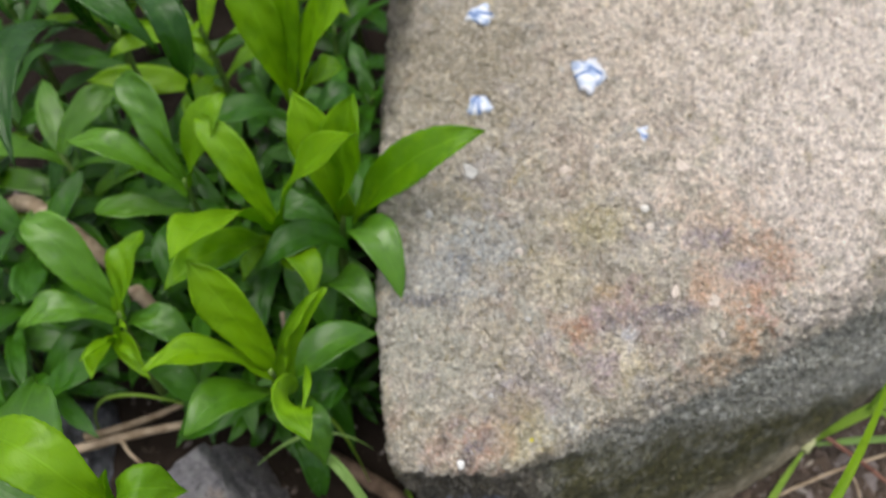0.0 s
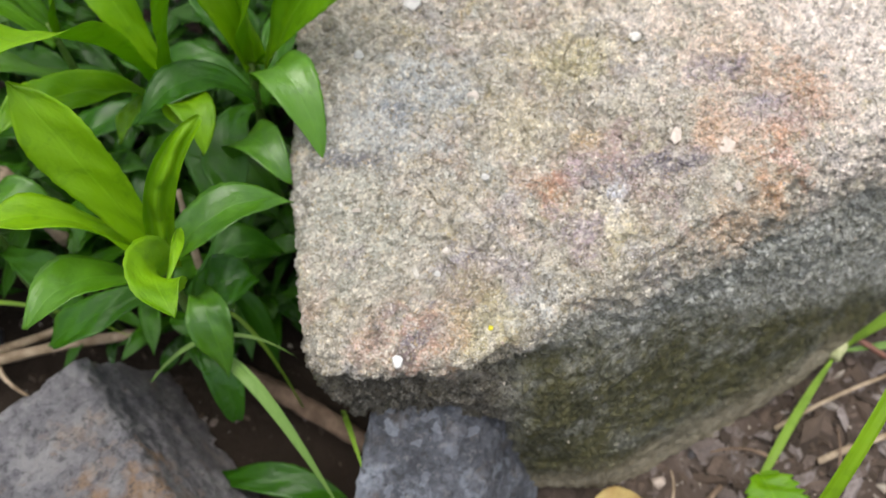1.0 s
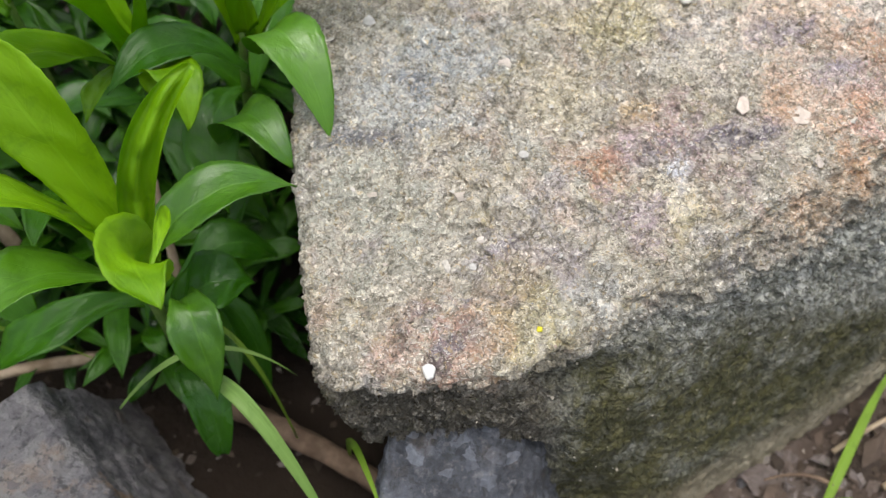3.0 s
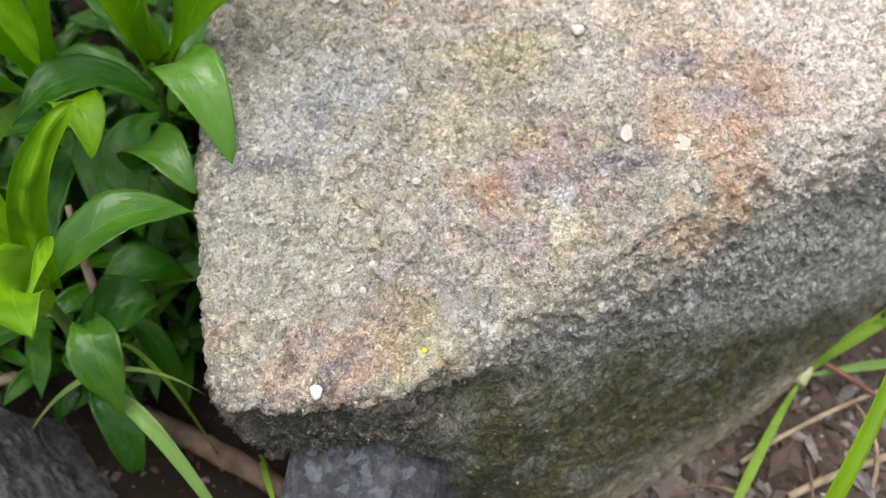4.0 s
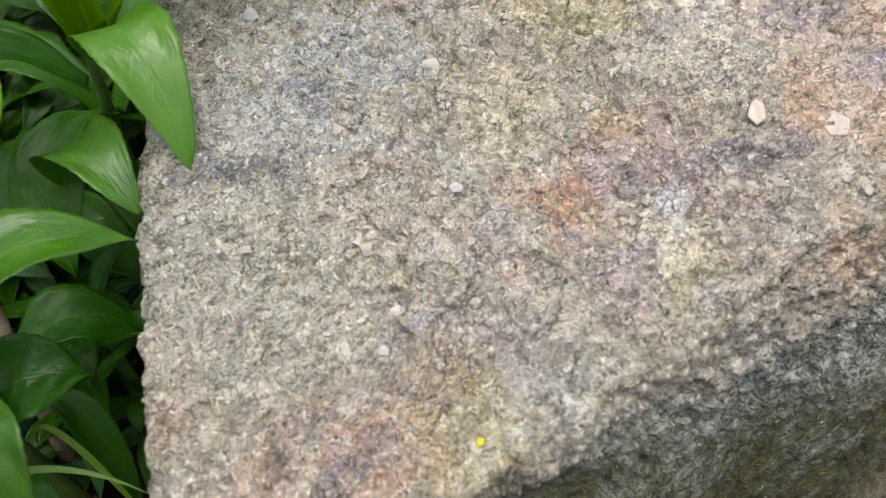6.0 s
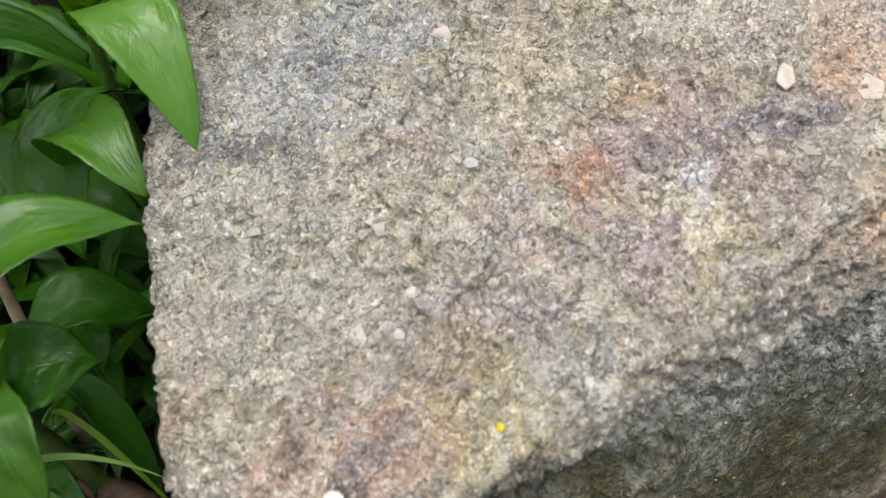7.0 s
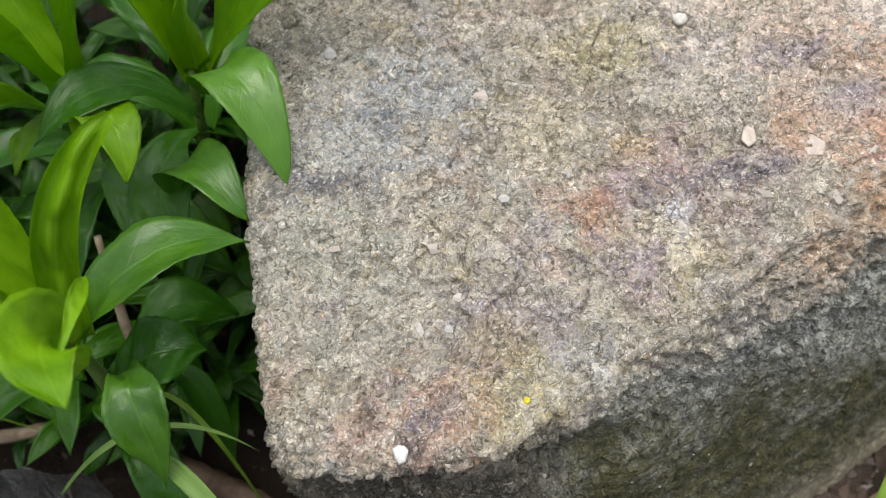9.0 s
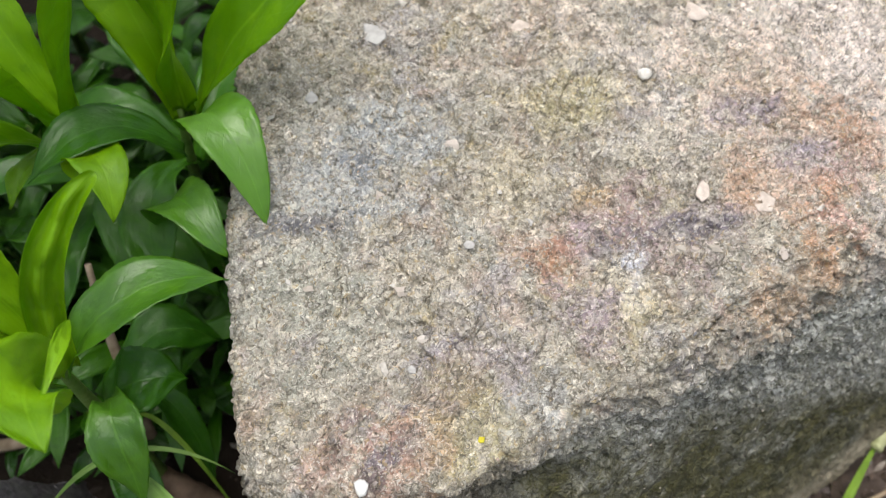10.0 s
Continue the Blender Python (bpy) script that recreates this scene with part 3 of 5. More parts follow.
def spread(lo, fine_end, hi, small, growth):
    out = list(np.arange(lo, fine_end, small))
    stepsize = small
    while out[-1] < hi:
        stepsize = min(stepsize * growth, 0.012)
        out.append(out[-1] + stepsize)
    return np.array(out)


SURFACE = {}


def boulder():
    c = np.array((0.10, 0.15, 0.012))
    P = lambda nv, pt: plane_through(c, nv, pt)
    planes = [
        P((-0.11, -0.15, 1), (0.02, 0.08, 0.0615)),
        P((0.05, -0.17, 1), (0.070, 0.082, 0.0664)),
        P((0.43, -0.86, 0.29), (0.0815, 0.0640, 0.029)),
        P((0.90, -1.88, 1.00), (0.060, 0.0620, 0.0592)),
        P((0.40, -0.90, 1.30), (0.060, 0.0668, 0.0630)),
        P((-0.063, -0.998, 0.06), (0.0065, 0.0442, 0.055)),
        P((-0.36, -0.90, 0.36), (0.0000, 0.0457, 0.0545)),
        P((0.34, -0.90, 0.50), (0.026, 0.0484, 0.0575)),
        P((-0.90, -0.15, -0.38), (-0.0108, 0.0455, 0.054)),
        P((0.55, -0.80, -0.25), (0.0997, 0.0638, 0.004)),
        P((-1, 0, 0.02), (-0.0118, 0.14, 0.06)),
        P((-0.991, -0.131, -0.05), (-0.0100, 0.06, 0.055)),
        P((-0.6, 0.0, 0.8), (-0.0115, 0.11, 0.0615)),
        P((0.0, 1, 0.2), (0.1, 0.33, 0.05)),
        P((1, 0.1, 0.2), (0.27, 0.15, 0.05)),
        P((0.55, -0.1, 0.8), (0.20, 0.12, 0.079)),
        P((0.05, 0.5, 0.8), (0.05, 0.27, 0.085)),
        P((0, 0, -1), (0, 0, -0.03)),
    ]
    xs = spread(-0.018, 0.112, 0.27, 0.0003, 1.12)
    ys = spread(0.03, 0.155, 0.33, 0.00031, 1.05)
    zs = np.arange(-0.012, 0.075, 0.0004)
    shell, quads = box_shell(xs, ys, zs, bottom=False)
    body, nrm = facet_body(shell - c, planes, 90)
    pts = body + c
    under = 0.0473 + 0.11 * pts[:, 0] + 0.15 * pts[:, 1] - pts[:, 2]
    broken = step(0.90, 0.62, nrm[:, 2]) * (0.25 + 0.75 * step(-0.2, -0.6, nrm[:, 1]))
    low = step(-0.003, 0.006, under - 0.3 * pts[:, 0] + 0.007 * smooth_noise(pts, 0.02, 23)) * broken * step(0.012, 0.026, pts[:, 0])
    top = 1 - broken
    lift = 0.0010 * smooth_noise(pts, 0.045, 3) + 0.0006 * smooth_noise(pts, 0.016, 4)
    warped = pts + 0.0006 * np.stack([smooth_noise(pts, 0.002, 31 + k) for k in range(3)], -1)
    facets_small = chipped(warped, 0.0012, 40)
    facets_mid = chipped(warped * np.array((1, 1, 1.3)), 0.0027, 41)
    facets_big = chipped(warped * np.array((0.8, 1, 1.25)), 0.0060, 42)
    lift += top * (0.00048 * smooth_noise(pts, 0.0068, 5) + 0.00045 * smooth_noise(pts, 0.0033, 6) + 0.00046 * facets_mid + 0.00026 * facets_small
                   + 0.00036 * facets_big + 0.00034 * smooth_noise(pts, 0.0019, 7) + 0.00020 * smooth_noise(pts, 0.0011, 8))
    # fissures and worn hollows in the top
    patch = step(-0.2, 0.3, smooth_noise(pts, 0.014, 15))
    bent = pts + 0.0016 * np.stack([smooth_noise(pts, 0.004, 81 + k) for k in range(3)], -1)
    lift -= top * patch * 0.0008 * np.exp(-(smooth_noise(bent, 0.0085, 12) / 0.04) ** 2)
    lift -= top * 0.0007 * step(0.0, 0.4, smooth_noise(pts, 0.009, 14)) * np.exp(-(smooth_noise(bent, 0.0042, 11) / 0.06) ** 2)
    lift -= top * 0.00025 * step(0.35, 0.6, smooth_noise(pts, 0.0023, 16)) * step(0.0, 0.4, smooth_noise(pts, 0.02, 17))
    # the front has broken away in scales
    rough = broken * (1 - 0.65 * low)
    lift += rough * (0.0012 * smooth_noise(pts, 0.013, 9) + 0.0009 * facets_big + 0.0008 * facets_mid + 0.0005 * facets_small
                     + 0.0003 * smooth_noise(pts, 0.0019, 7) + 0.0002 * smooth_noise(pts, 0.0011, 8) - 0.0003)
    lift += low * (0.0014 * smooth_noise(pts, 0.024, 18) + 0.0005 * smooth_noise(pts, 0.0065, 20) + 0.0002 * smooth_noise(pts, 0.0022, 19) + 0.00012 * facets_small)
    # an uneven rim between top and front, cut back under a thin ledge
    rim = np.exp(-((nrm[:, 2] - 0.72) / 0.2) ** 2)
    lift += rim * (0.0011 * smooth_noise(pts, 0.011, 13) + 0.0005 * chipped(warped, 0.0048, 43))
    under = under + 0.0026 * smooth_noise(pts * np.array((1, 1, 0.3)), 0.012, 22) + 0.0012 * smooth_noise(pts * np.array((1, 1, 0.3)), 0.004, 24)
    ledge = step(-0.6, -0.85, nrm[:, 1]) * step(0.050, 0.026, pts[:, 0])
    lift -= ledge * 0.0015 * step(0.0028, 0.0046, under) * step(0.013, 0.006, under)
    lift += ledge * step(0.004, 0.008, under) * (0.0008 * chipped(warped * np.array((0.8, 1, 1.1)), 0.0075, 44) + 0.0004 * facets_mid + 0.0010 * smooth_noise(pts, 0.009, 45))
    # a dark recess runs from the corner's edge under the fresh fracture
    recess = step(0.021, 0.027, pts[:, 0] + 0.002 * smooth_noise(pts, 0.006, 47)) * step(0.085, 0.05, pts[:, 0]) * step(-0.3, -0.6, nrm[:, 1])
    lift -= recess * 0.0012 * np.exp(-((under - 0.009 - 0.18 * (pts[:, 0] - 0.025)) / 0.0055) ** 2)
    # the corner is hollow below, over the stone wedged under it
    hollow = step(0.028, 0.020, pts[:, 0] + 0.002 * smooth_noise(pts, 0.006, 46)) * step(-0.1, -0.5, nrm[:, 1])
    lift -= hollow * 0.011 * step(0.0190, 0.0225, under)
    pts = pts + nrm * lift[:, None]
    SURFACE["points"], SURFACE["normals"] = pts, nrm
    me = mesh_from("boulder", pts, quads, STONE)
    weld(me)
    return thing("boulder", me, "large rough grey-beige stone with rust stains and chipped front", "stone")


def cube_shell(n):
    a = np.tan(np.linspace(-np.pi / 4, np.pi / 4, n))
    return box_shell(a, a, a)


def rock(name, centre, faces, label, mat, n=60, sharp=30, rough=1.0, seed=0, group=""):
    """A broken stone: faces are (normal, distance) from its centre."""
    planes = []
    for nv, h in faces:
        v = np.array(nv, dtype=float)
        planes.append((v / np.linalg.norm(v), h))
    shell, quads = cube_shell(n)
    pts, nrm = facet_body(shell, planes, sharp)
    size = float(np.mean(np.linalg.norm(pts, axis=1)))
    w = pts + np.array(centre)
    lift = rough * (0.035 * size * smooth_noise(w, size * 0.6, seed + 1) + 0.03 * size * ridges(w, size * 0.28, seed + 2)
                    + 0.018 * size * smooth_noise(w, size * 0.11, seed + 3) + 0.010 * size * smooth_noise(w, size * 0.055, seed + 4)
                    + 0.006 * size * smooth_noise(w, size * 0.028, seed + 5)
                    + 0.03 * size * chipped(w, size * 0.3, seed + 6) + 0.022 * size * chipped(w * np.array((1, 1, 1.6)), size * 0.12, seed + 7))
    pts = pts + nrm * lift[:, None]
    me = mesh_from(name, pts, quads, mat)
    weld(me)
    return thing(name, me, label, "stone", group, centre)


boulder()
rock("rock", (-0.066, 0.022, 0.004),
     [((-0.02, -0.05, 1), 0.0255), ((0.745, 0.600, 0.290), 0.0375), ((-0.65, 0.76, 0.15), 0.0238), ((0.55, -0.6, 0.4), 0.038),
      ((-0.9, -0.3, 0.3), 0.045), ((-0.2, -1, 0.1), 0.045), ((0, 0, -1), 0.02), ((1, 0.1, 0.0), 0.044), ((0.15, -0.3, 0.95), 0.030)],
     "angular blue-grey stone with a rusty brown face", SLATE, 190, 220, 0.55, 20)
rock("rock", (0.010, 0.034, 0.010),
     [((-0.25, -0.30, 1), 0.0240), ((-1, 0.2, 0.1), 0.0125), ((0.1, -1, 0.3), 0.020), ((1, -0.3, 0.3), 0.017), ((0, 1, 0), 0.012),
      ((0, 0, -1), 0.015), ((-0.6, -0.7, 0.5), 0.0215), ((0.6, -0.4, 0.7), 0.0215)],
     "small blue-grey stone wedged under the large stone", SLATE_BLUE, 90, 60, 0.8, 30)
rock("rock", (-0.014, 0.022, 0.004),
     [((-0.1, 0.1, 1), 0.011), ((-1, 0.3, 0.4), 0.010), ((0.2, -1, 0.3), 0.012), ((1, 0.2, 0.5), 0.011), ((0.1, 1, 0.4), 0.011), ((0, 0, -1), 0.01)],
     "small dull grey stone lying in the soil", SLATE, 40, 30, 0.8, 41)
rock("rock", (-0.112, 0.060, 0.0),
     [((0.1, -0.1, 1), 0.016), ((-1, 0.3, 0.4), 0.020), ((0.2, -1, 0.3), 0.02), ((1, 0.2, 0.5), 0.02), ((0.1, 1, 0.4), 0.02), ((0, 0, -1), 0.01)],
     "dark damp grey stone half sunk in soil", SLATE_BLUE, 40, 30, 0.8, 47)


# ---- ground ----
def ground_height(p):
    q = np.column_stack([p[:, 0], p[:, 1], np.zeros(len(p))])
    near = np.exp(-(p[:, 0] ** 2 + p[:, 1] ** 2) / 0.5)
    h = near * (0.004 * smooth_noise(q, 0.05, 51) + 0.002 * smooth_noise(q, 0.015, 52) + 0.001 * smooth_noise(q, 0.006, 53))
    return h - 0.002 + 0.05 * (1 - near) * smooth_noise(q, 3.0, 54)


def ground():
    half = [0.0]
    s = 0.0014
    while half[-1] < 60:
        if half[-1] > 0.2:
            s *= 1.16
        half.append(half[-1] + s)
    half = np.array(half)
    axis = np.concatenate([-half[:0:-1], half])
    gx, gy = np.meshgrid(axis, axis + 0.06, indexing="ij")
    p = np.column_stack([gx.ravel(), gy.ravel()])
    pts = np.column_stack([p, ground_height(p)])
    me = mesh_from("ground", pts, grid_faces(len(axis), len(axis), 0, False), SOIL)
    thing("ground", me, "dark garden soil with bits of litter", "ground", kind="structure")


ground()


def floor_at(x, y):
    return float(ground_height(np.array([[x, y]]))[0])


# ---- leaves, stems, grass ----
def bezier(points, t):
    pts = [np.array(p, dtype=float)[None, :] * np.ones((len(t), 1)) for p in points]
    while len(pts) > 1:
        pts = [a * (1 - t)[:, None] + b * t[:, None] for a, b in zip(pts, pts[1:])]
    return pts[0]


def blade_mesh(name, line, up, width, mat, fold=0.25, wave=0.075, roll=0.0, twist=0.0, shape="lance", na=12, nl=60, thick=0.00022, seed=0, curl=0.0, sway=0.12, blister=0.0):
    """A leaf along a curve: folded at the midrib, waved at the edge, with real thickness."""
    rnd = random.Random(seed)
    t = np.linspace(0, 1, nl + 1)
    mid = bezier(line, t)
    tan = np.gradient(mid, axis=0)
    tan /= np.linalg.norm(tan, axis=1)[:, None]
    side = np.cross(tan, np.array(up, dtype=float)[None, :])
    side /= np.linalg.norm(side, axis=1)[:, None] + 1e-9
    nor = np.cross(side, tan)
    ang = np.radians(roll + twist * t)[:, None]
    side, nor = side * np.cos(ang) + nor * np.sin(ang), nor * np.cos(ang) - side * np.sin(ang)
    if shape == "lance":
        half = 0.5 * width * (0.40 * (1 - t) ** 0.8 + 0.90 * np.sin(np.pi * t ** rnd.uniform(1.2, 1.55)) ** 1.1)
        half[-1] = width * 0.012
    elif shape == "heart":
        half = 0.5 * width * 1.3 * np.sin(np.pi * t ** 0.75) ** 0.75 * (1 - 0.35 * t)
        half[-1] = width * 0.015
    elif shape == "ovate":
        half = 0.5 * width * 2.44 * t ** 0.58 * (1 - t) ** 0.8
        half[0], half[-1] = width * 0.06, width * 0.012
    elif shape == "blunt":
        half = 0.5 * width * np.sin(np.pi * np.clip(t * 0.9 + 0.08, 0, 1)) ** 0.5
    elif shape == "grass":
        half = 0.5 * width * (0.75 + 0.5 * t * (1 - t)) * (1 - t ** 4) * (0.45 + 0.55 * step(0.0, 0.45, t))
        half[-1] = width * 0.02
    else:
        half = 0.5 * width * np.sin(np.pi * np.clip(t * 0.93 + 0.05, 0, 1)) ** 0.7
        half *= 0.85 + 0.3 * (1 - (t * 8) % 1)
        half[-1] = width * 0.02
    u = np.linspace(-1, 1, na + 1)
    ph, ph2 = rnd.uniform(0, 6.3), rnd.uniform(0, 6.3)
    halves = np.repeat(half[:, None], na + 1, 1)
    if shape in ("lance", "heart", "ovate") and nl > 40:
        # fine teeth, out of step on the two margins, and a slightly uneven outline
        for sign in (-1, 1):
            saw = (t * rnd.uniform(12, 17) + rnd.random()) % 1
            uneven = 1 + 0.05 * np.sin(t * rnd.uniform(7, 12) + rnd.uniform(0, 6)) + 0.045 * (saw - 0.5) * step(0.15, 0.4, t) * step(1.0, 0.9, t)
            halves = np.where(u[None, :] * sign > 0, half[:, None] * uneven[:, None], halves)
    mid = mid + side * (width * sway * rnd.uniform(-1, 1) * np.sin(np.pi * t) ** 2)[:, None]
    if curl:
        x = halves * np.sin(curl * u)[None, :] / curl
        cup = halves * (1 - np.cos(curl * u))[None, :] / curl
    else:
        x = halves * u[None, :]
        cup = fold * halves * (np.abs(u)[None, :] ** 1.3)
    ripple = wave * width * (u[None, :] ** 2) * np.sin(t[:, None] * rnd.uniform(9, 14) + np.where(u[None, :] > 0, ph, ph2))
    ripple += 0.25 * wave * width * np.sin(t[:, None] * 23 + u[None, :] * 5 + ph)
    ripple += blister * width * np.exp(-((u[None, :] - 0.12 * np.sin(t[:, None] * 17 + ph2)) / 0.30) ** 2) * (step(0.0, 0.2, t) * step(1.0, 0.8, t))[:, None] * (0.6 + 0.4 * np.abs(np.sin(t[:, None] * 15 + ph)))
    upper = mid[:, None, :] + side[:, None, :] * x[..., None] + nor[:, None, :] * (cup + ripple)[..., None]
    rib = (thick * (1.0 - 0.8 * u ** 4 + 1.4 * np.exp(-(u / 0.14) ** 2)))[None, :] * (1 - 0.6 * t[:, None])
    lower = upper - nor[:, None, :] * rib[..., None]
    n1 = (nl + 1) * (na + 1)
    verts = np.concatenate([upper.reshape(-1, 3), lower.reshape(-1, 3)])
    f = np.concatenate([grid_faces(nl + 1, na + 1, 0, True), grid_faces(nl + 1, na + 1, n1, False)])
    rim = [i * (na + 1) for i in range(nl + 1)] + [nl * (na + 1) + j for j in range(1, na + 1)]
    rim += [i * (na + 1) + na for i in range(nl - 1, -1, -1)] + [j for j in range(na - 1, 0, -1)]
    edge = [(a, b, b + n1, a + n1) for a, b in zip(rim, rim[1:] + rim[:1])]
    uv = np.stack(np.broadcast_arrays((u[None, :] + 1) / 2, t[:, None]), -1).reshape(-1, 2)
    return mesh_from(name, verts, np.concatenate([f, np.array(edge)]), mat, uv=np.concatenate([uv, uv]))


def tube_mesh(name, line, r0, r1, mat, sides=8, steps=14, knots=0.0, seed=0):
    rnd = random.Random(seed)
    t = np.linspace(0, 1, steps + 1)
    mid = bezier(line, t)
    tan = np.gradient(mid, axis=0)
    tan /= np.linalg.norm(tan, axis=1)[:, None]
    ref = np.array((0.31, 0.17, 0.93)) if abs(tan[0, 2]) < 0.8 else np.array((1.0, 0.2, 0.1))
    a = np.cross(tan, ref)
    a /= np.linalg.norm(a, axis=1)[:, None]
    b = np.cross(a, tan)
    ring = np.linspace(0, 2 * np.pi, sides, endpoint=False)
    r = (r0 + (r1 - r0) * t)[:, None] * (1 + knots * np.array([[rnd.uniform(-1, 1) for _ in ring] for _ in t]))
    pts = mid[:, None, :] + a[:, None, :] * (r * np.cos(ring))[..., None] + b[:, None, :] * (r * np.sin(ring))[..., None]
    faces = []
    for i in range(steps):
        for j in range(sides):
            k = (j + 1) % sides
            faces.append((i * sides + j, i * sides + k, (i + 1) * sides + k, (i + 1) * sides + j))
    faces.append(tuple(range(sides - 1, -1, -1)))
    faces.append(tuple(steps * sides + j for j in range(sides)))
    return mesh_from(name, pts.reshape(-1, 3), faces, mat)


def plant(at, stem_line, leaves, label, stem_r=0.0016, group="leafy plants"):
    """A leafy shoot. leaves: line of control points, width and shape settings, in metres from the base."""
    o = np.array(at, dtype=float)
    ob = base_of("leafy_plant", at, label, "plant", group)
    part("stem", tube_mesh("stem", [np.array(p) - o for p in stem_line], stem_r * 1.15, stem_r * 0.35, STEM), ob)
    for i, (line, width, kw) in enumerate(leaves):
        kw = dict(kw)
        mat = kw.pop("mat", LEAF)
        up = kw.pop("up", (0, 0, 1))
        part("leaf", blade_mesh("leaf", [np.array(p) - o for p in line], up, width * 0.9, mat, seed=i * 7 + int(at[0] * 1e4), **kw), ob)
    return ob


# ---- on the stone ----
def stone_at(x, y):
    """The stone's surface over a point of the plan, and its normal."""
    pts, nrm = SURFACE["points"], SURFACE["normals"]
    d = (pts[:, 0] - x) ** 2 + (pts[:, 1] - y) ** 2 + np.where((pts[:, 2] > 0.04) & (nrm[:, 2] > 0.3), 0, 1)
    i = int(np.argmin(d))
    return pts[i], nrm[i]


def bits(name, places, normals, sizes, mat, label, category, flat=0.6, long=1.0, seed=5):
    """Many small angular pieces in one mesh."""
    rng = np.random.default_rng(seed)
    base = np.array([(1, 0, 0), (0, 1, 0), (-1, 0, 0), (0, -1, 0), (0, 0, 1), (0, 0, -1), (0.6, 0.6, 0.55), (-0.6, -0.5, 0.5)], dtype=float)
    tri = [(0, 6, 4), (0, 1, 6), (6, 1, 4), (1, 2, 4), (2, 7, 4), (2, 3, 7), (7, 3, 4), (3, 0, 4), (1, 0, 5), (2, 1, 5), (3, 2, 5), (0, 3, 5)]
    verts, faces = [], []
    for i, (p, nv, s) in enumerate(zip(places, normals, sizes)):
        nv = nv + rng.normal(0, 0.25, 3)
        nv /= np.linalg.norm(nv)
        a = np.cross(nv, rng.normal(0, 1, 3))
        a /= np.linalg.norm(a)
        b = np.cross(nv, a)
        local = base * rng.uniform(0.65, 1.25, (8, 3)) * s
        verts.append(p + local[:, [0]] * a * long + local[:, [1]] * b + local[:, [2]] * nv * flat)
        faces += [(x + i * 8, y + i * 8, z + i * 8) for x, y, z in tri]
    me = mesh_from(name, np.concatenate(verts), faces, mat, smooth=False)
    return thing(name, me, label, category, kind="stuff")


def mineral_grains():
    rng = np.random.default_rng(3)
    pts, nrm = SURFACE["points"], SURFACE["normals"]
    ok = np.where((pts[:, 0] < 0.12) & (pts[:, 1] < 0.165) & (pts[:, 2] > 0.012))[0]
    clump = smooth_noise(pts[ok], 0.008, 61)
    w = np.where(nrm[ok, 2] > 0.85, 1.0, 0.12) * step(-0.8, 0.6, clump)
    pick = rng.choice(ok, 5500, replace=False, p=w / w.sum())
    sizes = 0.00013 + 0.00032 * rng.random(len(pick)) ** 4
    bits("mineral_grains", pts[pick] - nrm[pick] * sizes[:, None] * 0.3, nrm[pick], sizes, GRAIN, "tiny pale and dark mineral grains on the stone", "grit", 0.7)


mineral_grains()


def pale_clasts():
    rng = np.random.default_rng(29)
    pts, nrm = SURFACE["points"], SURFACE["normals"]
    ok = np.where((pts[:, 0] < 0.13) & (pts[:, 1] < 0.18) & (nrm[:, 2] > 0.85))[0]
    pick = rng.choice(ok, 170, replace=False)
    sizes = 0.0003 + 0.0006 * rng.random(len(pick)) ** 3
    bits("pale_clasts", pts[pick] - nrm[pick] * sizes[:, None] * 0.15, nrm[pick], sizes, CLAST, "small pale and pinkish clasts set in the stone", "grit", 0.4, 1.35, 31)


pale_clasts()


def chip(x, y, size, mat, name, label, category, flat=0.4, long=1.0, seed=0, sides=9):
    """A small worn piece lying on the stone."""
    rnd = random.Random(seed)
    p, nv = stone_at(x, y)
    ring = [rnd.uniform(0.68, 1.25) for _ in range(sides)]
    levels = ((0.0, -0.3), (0.75, -0.25), (1.0, 0.1), (0.86, 0.5), (0.5, 0.78), (0.0, 0.85))
    verts, faces = [], []
    for r, h in levels:
        for j in range(sides):
            a = 2 * math.pi * j / sides
            verts.append((math.cos(a) * r * ring[j] * size * long, math.sin(a) * r * ring[j] * size, h * size * flat * (1 + rnd.uniform(-0.15, 0.15))))
    for i in range(len(levels) - 1):
        for j in range(sides):
            k = (j + 1) % sides
            faces.append((i * sides + j, i * sides + k, (i + 1) * sides + k, (i + 1) * sides + j))
    me = mesh_from(name, verts, faces, mat)
    ob = thing(name, me, label, category, "chips on the stone")
    turn = Vector(nv).to_track_quat("Z", "Y").to_matrix().to_4x4()
    ob.matrix_world = Matrix.Translation(Vector(p) + Vector(nv) * 0.00012) @ turn @ pose(0, 0, 0, 0, 0, rnd.uniform(0, 360))
    return ob


chip(0.0074, 0.0464, 0.00098, BRIGHT, "pebble", "tiny round white pebble at the stone's rim", "pebble", 0.6, 1.1, 1)
chip(0.0222, 0.0508, 0.00042, YELLOW, "lichen_fleck", "tiny bright yellow lichen fleck on the stone", "lichen", 0.4, 1.3, 2, 5)
chip(0.0008, 0.1028, 0.00115, GREY_CHIP, "stone_chip", "pale grey chip set in the stone", "stone chip", 0.25, 1.1, 3)
chip(0.0497, 0.1008, 0.00105, WHITE, "pebble", "tiny beige pebble on the stone", "pebble", 0.8, 1.2, 4)
chip(0.0624, 0.0788, 0.00150, CREAM, "stone_chip", "flat pinkish chip set in the stone", "stone chip", 0.25, 1.1, 5, 5)
chip(0.0542, 0.0812, 0.00105, CREAM, "stone_chip", "whitish crystalline chip set in the stone", "stone chip", 0.2, 1.7, 6, 6)
chip(0.0325, 0.1127, 0.00190, CREAM, "stone_chip", "flat round beige chip set in the stone", "stone chip", 0.28, 1.0, 7)
